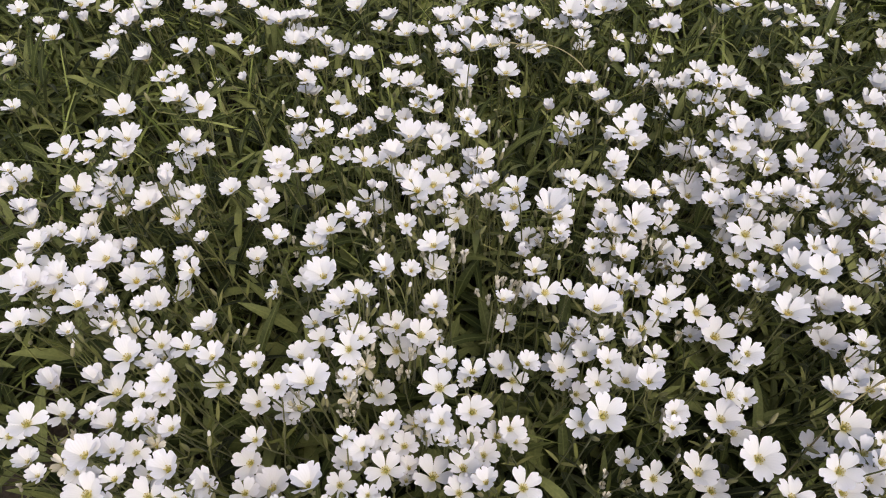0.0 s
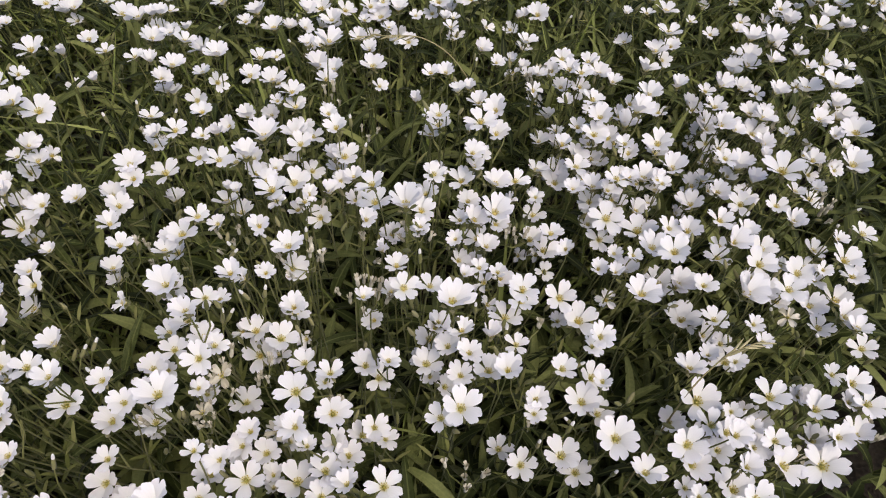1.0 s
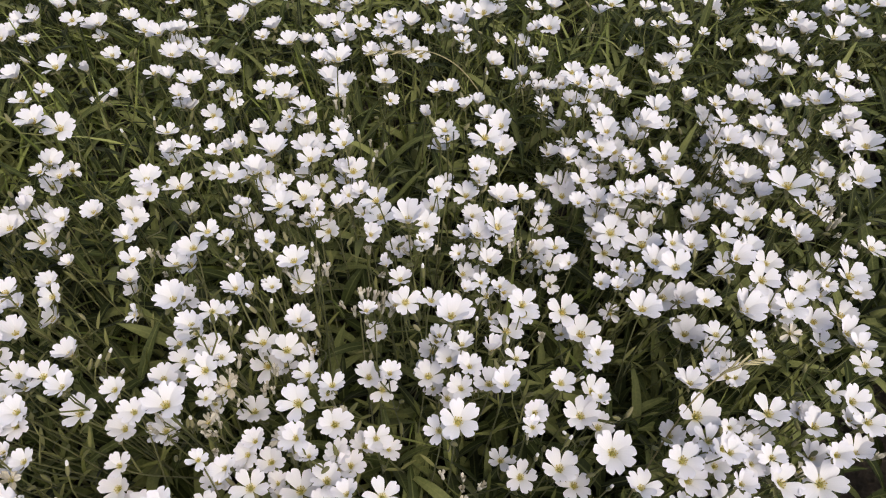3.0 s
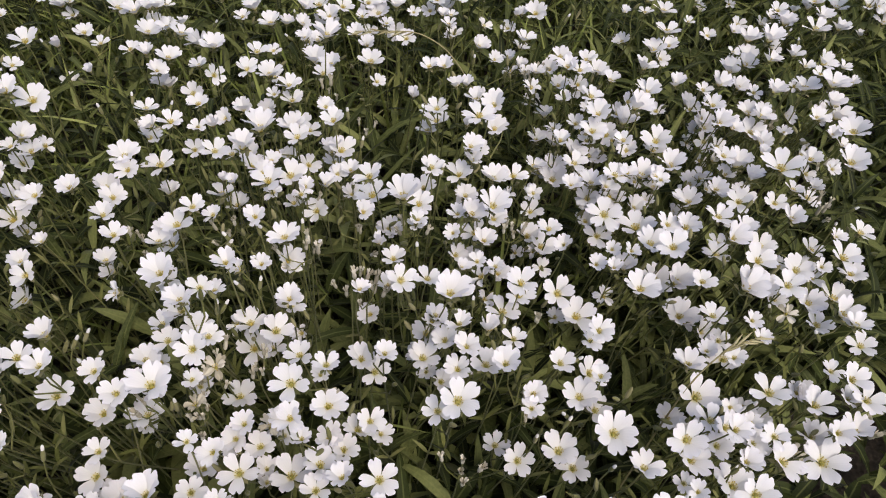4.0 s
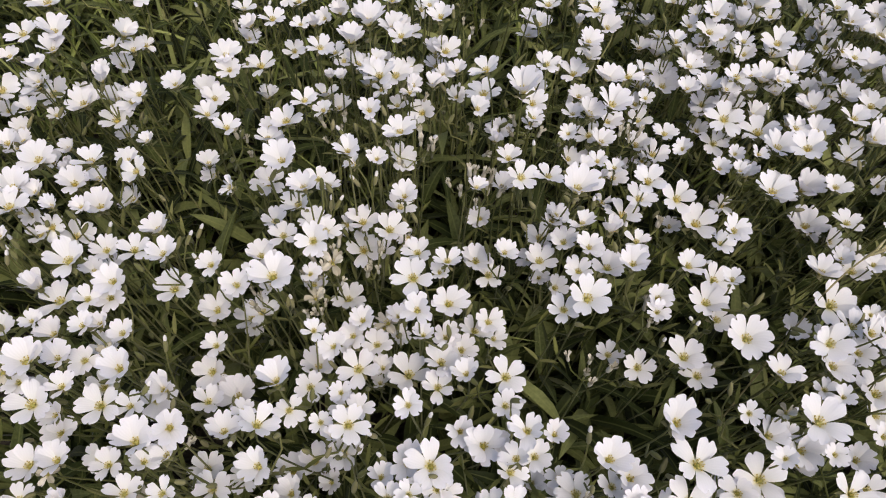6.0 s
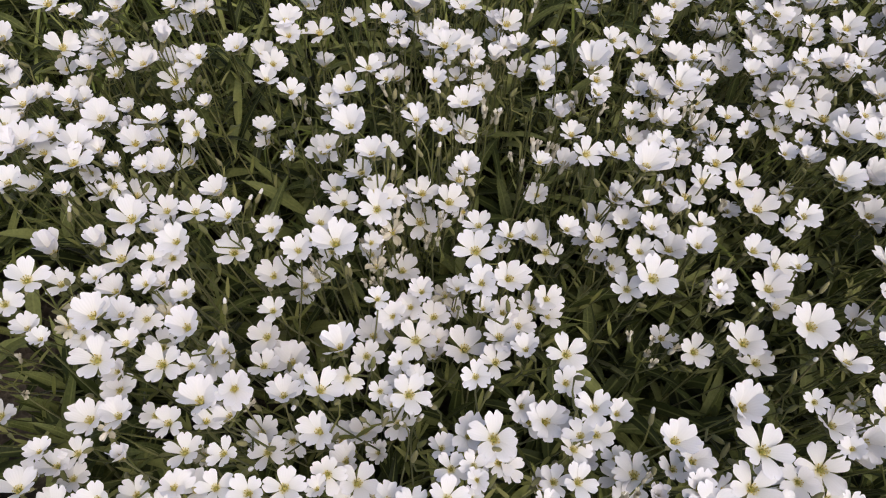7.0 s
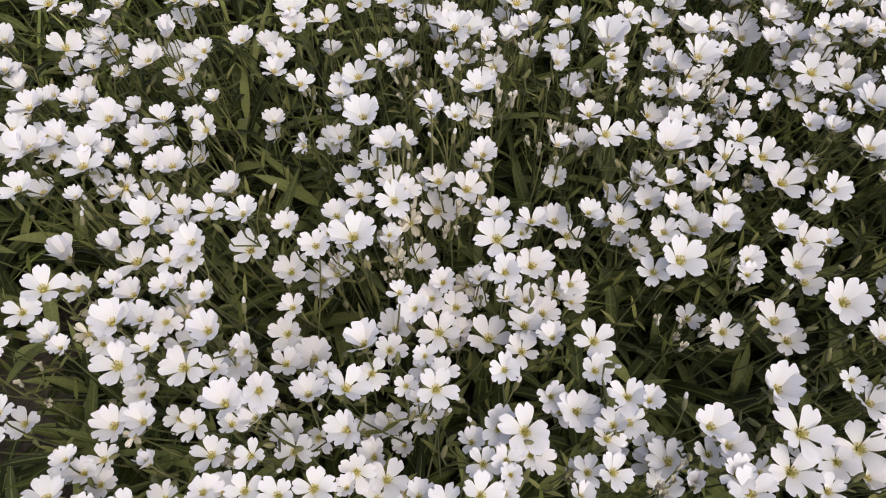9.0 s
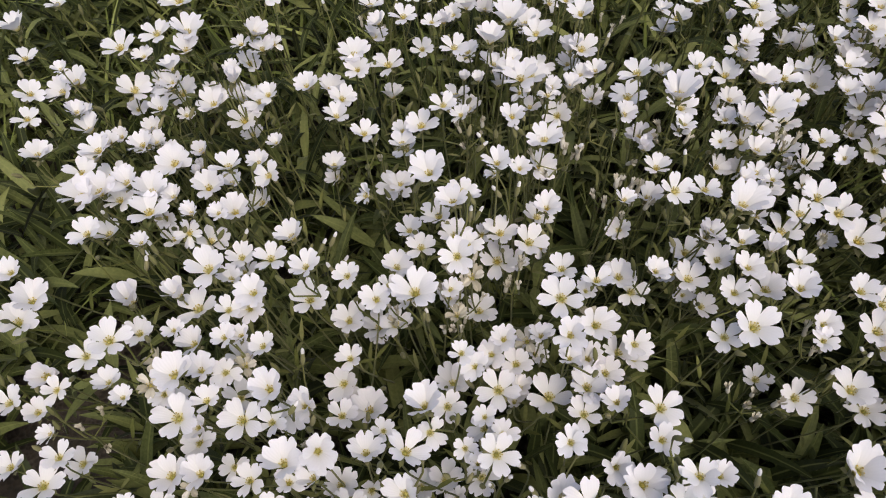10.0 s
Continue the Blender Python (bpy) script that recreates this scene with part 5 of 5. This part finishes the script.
def shoot_leaves(x, y, tall, r, pairs):
    """Leaves in opposite pairs up one upright shoot."""
    lean, way = r.normal(0, 0.22), r.random() * 6.28
    k = np.arange(pairs)
    h = tall * (0.25 + 0.75 * (k + 0.5) / pairs)
    px, py = x + h * lean * math.cos(way), y + h * lean * math.sin(way)
    base = np.repeat(np.stack([px, py, h], -1), 2, 0)
    az = np.repeat(k * 1.57 + r.random() * 6.28, 2) + np.tile([0, math.pi], pairs) + r.normal(0, 0.25, 2 * pairs)
    up = np.repeat(np.linspace(0.20, 0.90, pairs), 2) + r.normal(0, 0.18, 2 * pairs)
    long = np.repeat(np.interp(k, [0, pairs / 2, pairs], [0.044, 0.058, 0.036]), 2) * r.uniform(0.75, 1.25, 2 * pairs)
    return base, az, up, long


def foliage():
    r = np.random.default_rng(21)
    cols = {k: [] for k in ("base", "az", "up", "long", "wide", "bend", "twist")}
    count = 11000
    for x, y in zip(r.uniform(X0, X1, count), r.uniform(Y0, Y1, count)):
        if bed_edge(x, y) > 1 or (y > 0.4 and r.random() < 0.3) or (y < 0.24 and r.random() < 0.58 + 0.16 * min(1, max(0, (-0.04 - x) / 0.08))):
            continue
        tall = max(0.045, canopy(x, y) * r.uniform(0.65, 1.15))
        base, az, up, long = shoot_leaves(x, y, tall, r, 4)
        n = len(az)
        slim = 1.25 - 0.4 * min(1, max(0, (y - 0.2) / 0.25))
        for key, val in zip(cols, (base, az, up, long, r.uniform(0.0045, 0.0084, n) * slim, r.uniform(0.3, 1.9, n), r.normal(0, 0.5, n))):
            cols[key].append(val)
    c = {k: np.concatenate(v) for k, v in cols.items()}
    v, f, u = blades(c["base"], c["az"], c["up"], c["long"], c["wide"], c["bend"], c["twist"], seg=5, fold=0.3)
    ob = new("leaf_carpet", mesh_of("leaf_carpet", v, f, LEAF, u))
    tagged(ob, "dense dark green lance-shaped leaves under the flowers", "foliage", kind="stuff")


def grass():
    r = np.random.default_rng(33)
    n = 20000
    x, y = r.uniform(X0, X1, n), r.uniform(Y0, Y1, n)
    # Grass grows at the back; extra blades are added to brighten the foliage there.
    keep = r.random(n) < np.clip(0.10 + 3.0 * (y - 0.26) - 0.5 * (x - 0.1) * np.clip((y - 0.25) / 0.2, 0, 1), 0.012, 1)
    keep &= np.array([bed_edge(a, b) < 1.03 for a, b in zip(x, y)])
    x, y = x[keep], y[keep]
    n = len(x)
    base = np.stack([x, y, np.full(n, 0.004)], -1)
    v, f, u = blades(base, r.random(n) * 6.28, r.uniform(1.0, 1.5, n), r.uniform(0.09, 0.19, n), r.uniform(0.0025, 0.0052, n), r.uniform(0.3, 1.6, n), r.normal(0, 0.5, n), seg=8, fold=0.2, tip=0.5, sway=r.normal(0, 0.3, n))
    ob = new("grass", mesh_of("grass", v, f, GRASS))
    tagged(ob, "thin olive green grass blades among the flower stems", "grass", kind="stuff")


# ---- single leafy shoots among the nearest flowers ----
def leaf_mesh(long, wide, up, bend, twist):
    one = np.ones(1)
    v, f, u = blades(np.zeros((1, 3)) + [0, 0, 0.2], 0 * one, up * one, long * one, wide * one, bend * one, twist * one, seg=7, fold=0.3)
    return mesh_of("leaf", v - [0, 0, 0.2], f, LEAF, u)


LEAF_MESHES = [leaf_mesh(0.044 + 0.006 * (k % 4), 0.0074 + 0.0009 * (k % 3), 0.45 + 0.12 * (k % 5), 0.5 + 0.25 * (k % 4), -0.4 + 0.2 * (k % 5)) for k in range(12)]


def leafy_shoot(x, y, tall, rnd):
    top = tagged(new("leafy_shoot"), "leafy green shoot with paired lance-shaped leaves", "shoot", "leafy shoots between the flowers")
    top.location = (x, y, 0)
    lean, way = rnd.uniform(0, 0.3), rnd.random() * 6.28
    dx, dy = lean * math.cos(way), lean * math.sin(way)
    pts = [(dx * h * h / tall, dy * h * h / tall, h) for h in np.linspace(0, tall, 6)]
    v, f, u = tube(pts, np.linspace(0.0014, 0.0008, 6), 5)
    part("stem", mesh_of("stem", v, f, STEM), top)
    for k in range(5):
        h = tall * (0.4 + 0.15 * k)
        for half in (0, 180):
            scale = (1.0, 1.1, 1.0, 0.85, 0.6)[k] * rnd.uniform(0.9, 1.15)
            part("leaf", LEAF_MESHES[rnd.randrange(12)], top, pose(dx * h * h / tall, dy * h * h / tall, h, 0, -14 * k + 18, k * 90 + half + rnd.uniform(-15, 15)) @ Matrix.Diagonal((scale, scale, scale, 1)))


def shoots():
    rnd = random.Random(5)
    for _ in range(90):
        x, y = rnd.uniform(-0.26, 0.34), rnd.uniform(0.06, 0.34)
        leafy_shoot(x, y, canopy(x, y) * rnd.uniform(0.75, 1.1), rnd)


# ---- dry grass stalks with seed heads ----
def grass_stalk(points, spikes, label):
    """A dry stalk bowed through points, with spikelets along its last stretch."""
    p = np.array(points, float)
    t = np.linspace(0, len(p) - 1, 24)
    base = np.stack([np.interp(t, np.arange(len(p)), p[:, k]) for k in range(3)], -1)
    for _ in range(4):
        base[1:-1] = (base[:-2] + 2 * base[1:-1] + base[2:]) / 4
    top = tagged(new("grass_stalk"), label, "grass stalk")
    top.location = tuple(p[0])
    v, f, u = tube(base - p[0], np.linspace(0.0007, 0.0003, len(base)), 5)
    part("stem", mesh_of("stem", v, f, DRY), top)
    rnd = random.Random(len(points) + spikes)
    for k in range(spikes):
        i = len(base) - 2 - int(k * 8 / spikes)
        d = Vector(base[i + 1] - base[i]).normalized()
        spin = rnd.random() * 360
        m = Matrix.Translation(Vector(base[i] - p[0])) @ d.to_track_quat("Z", "Y").to_matrix().to_4x4() @ pose(0, 0, 0, 0, 22, spin)
        part("spikelet", SPIKELET, top, m)


SPIKELET = mesh_of("spikelet", *bulb([(0.0001, 0), (0.0006, 0.002), (0.0007, 0.005), (0.0005, 0.008), (0.0001, 0.011)], 5)[:2], DRY)

foliage()
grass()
shoots()
grass_stalk([(0.19, 0.47, 0), (0.15, 0.485, 0.12), (0.113, 0.485, 0.188), (0.086, 0.482, 0.208), (0.067, 0.473, 0.215), (0.037, 0.470, 0.217)], 9, "thin dry grass stalk with a drooping seed head above the flowers")
grass_stalk([(0.175, 0.150, 0), (0.185, 0.160, 0.12), (0.199, 0.173, 0.203), (0.220, 0.185, 0.216), (0.240, 0.190, 0.217)], 7, "bowed straw-coloured grass stalk with a seed head over white flowers")
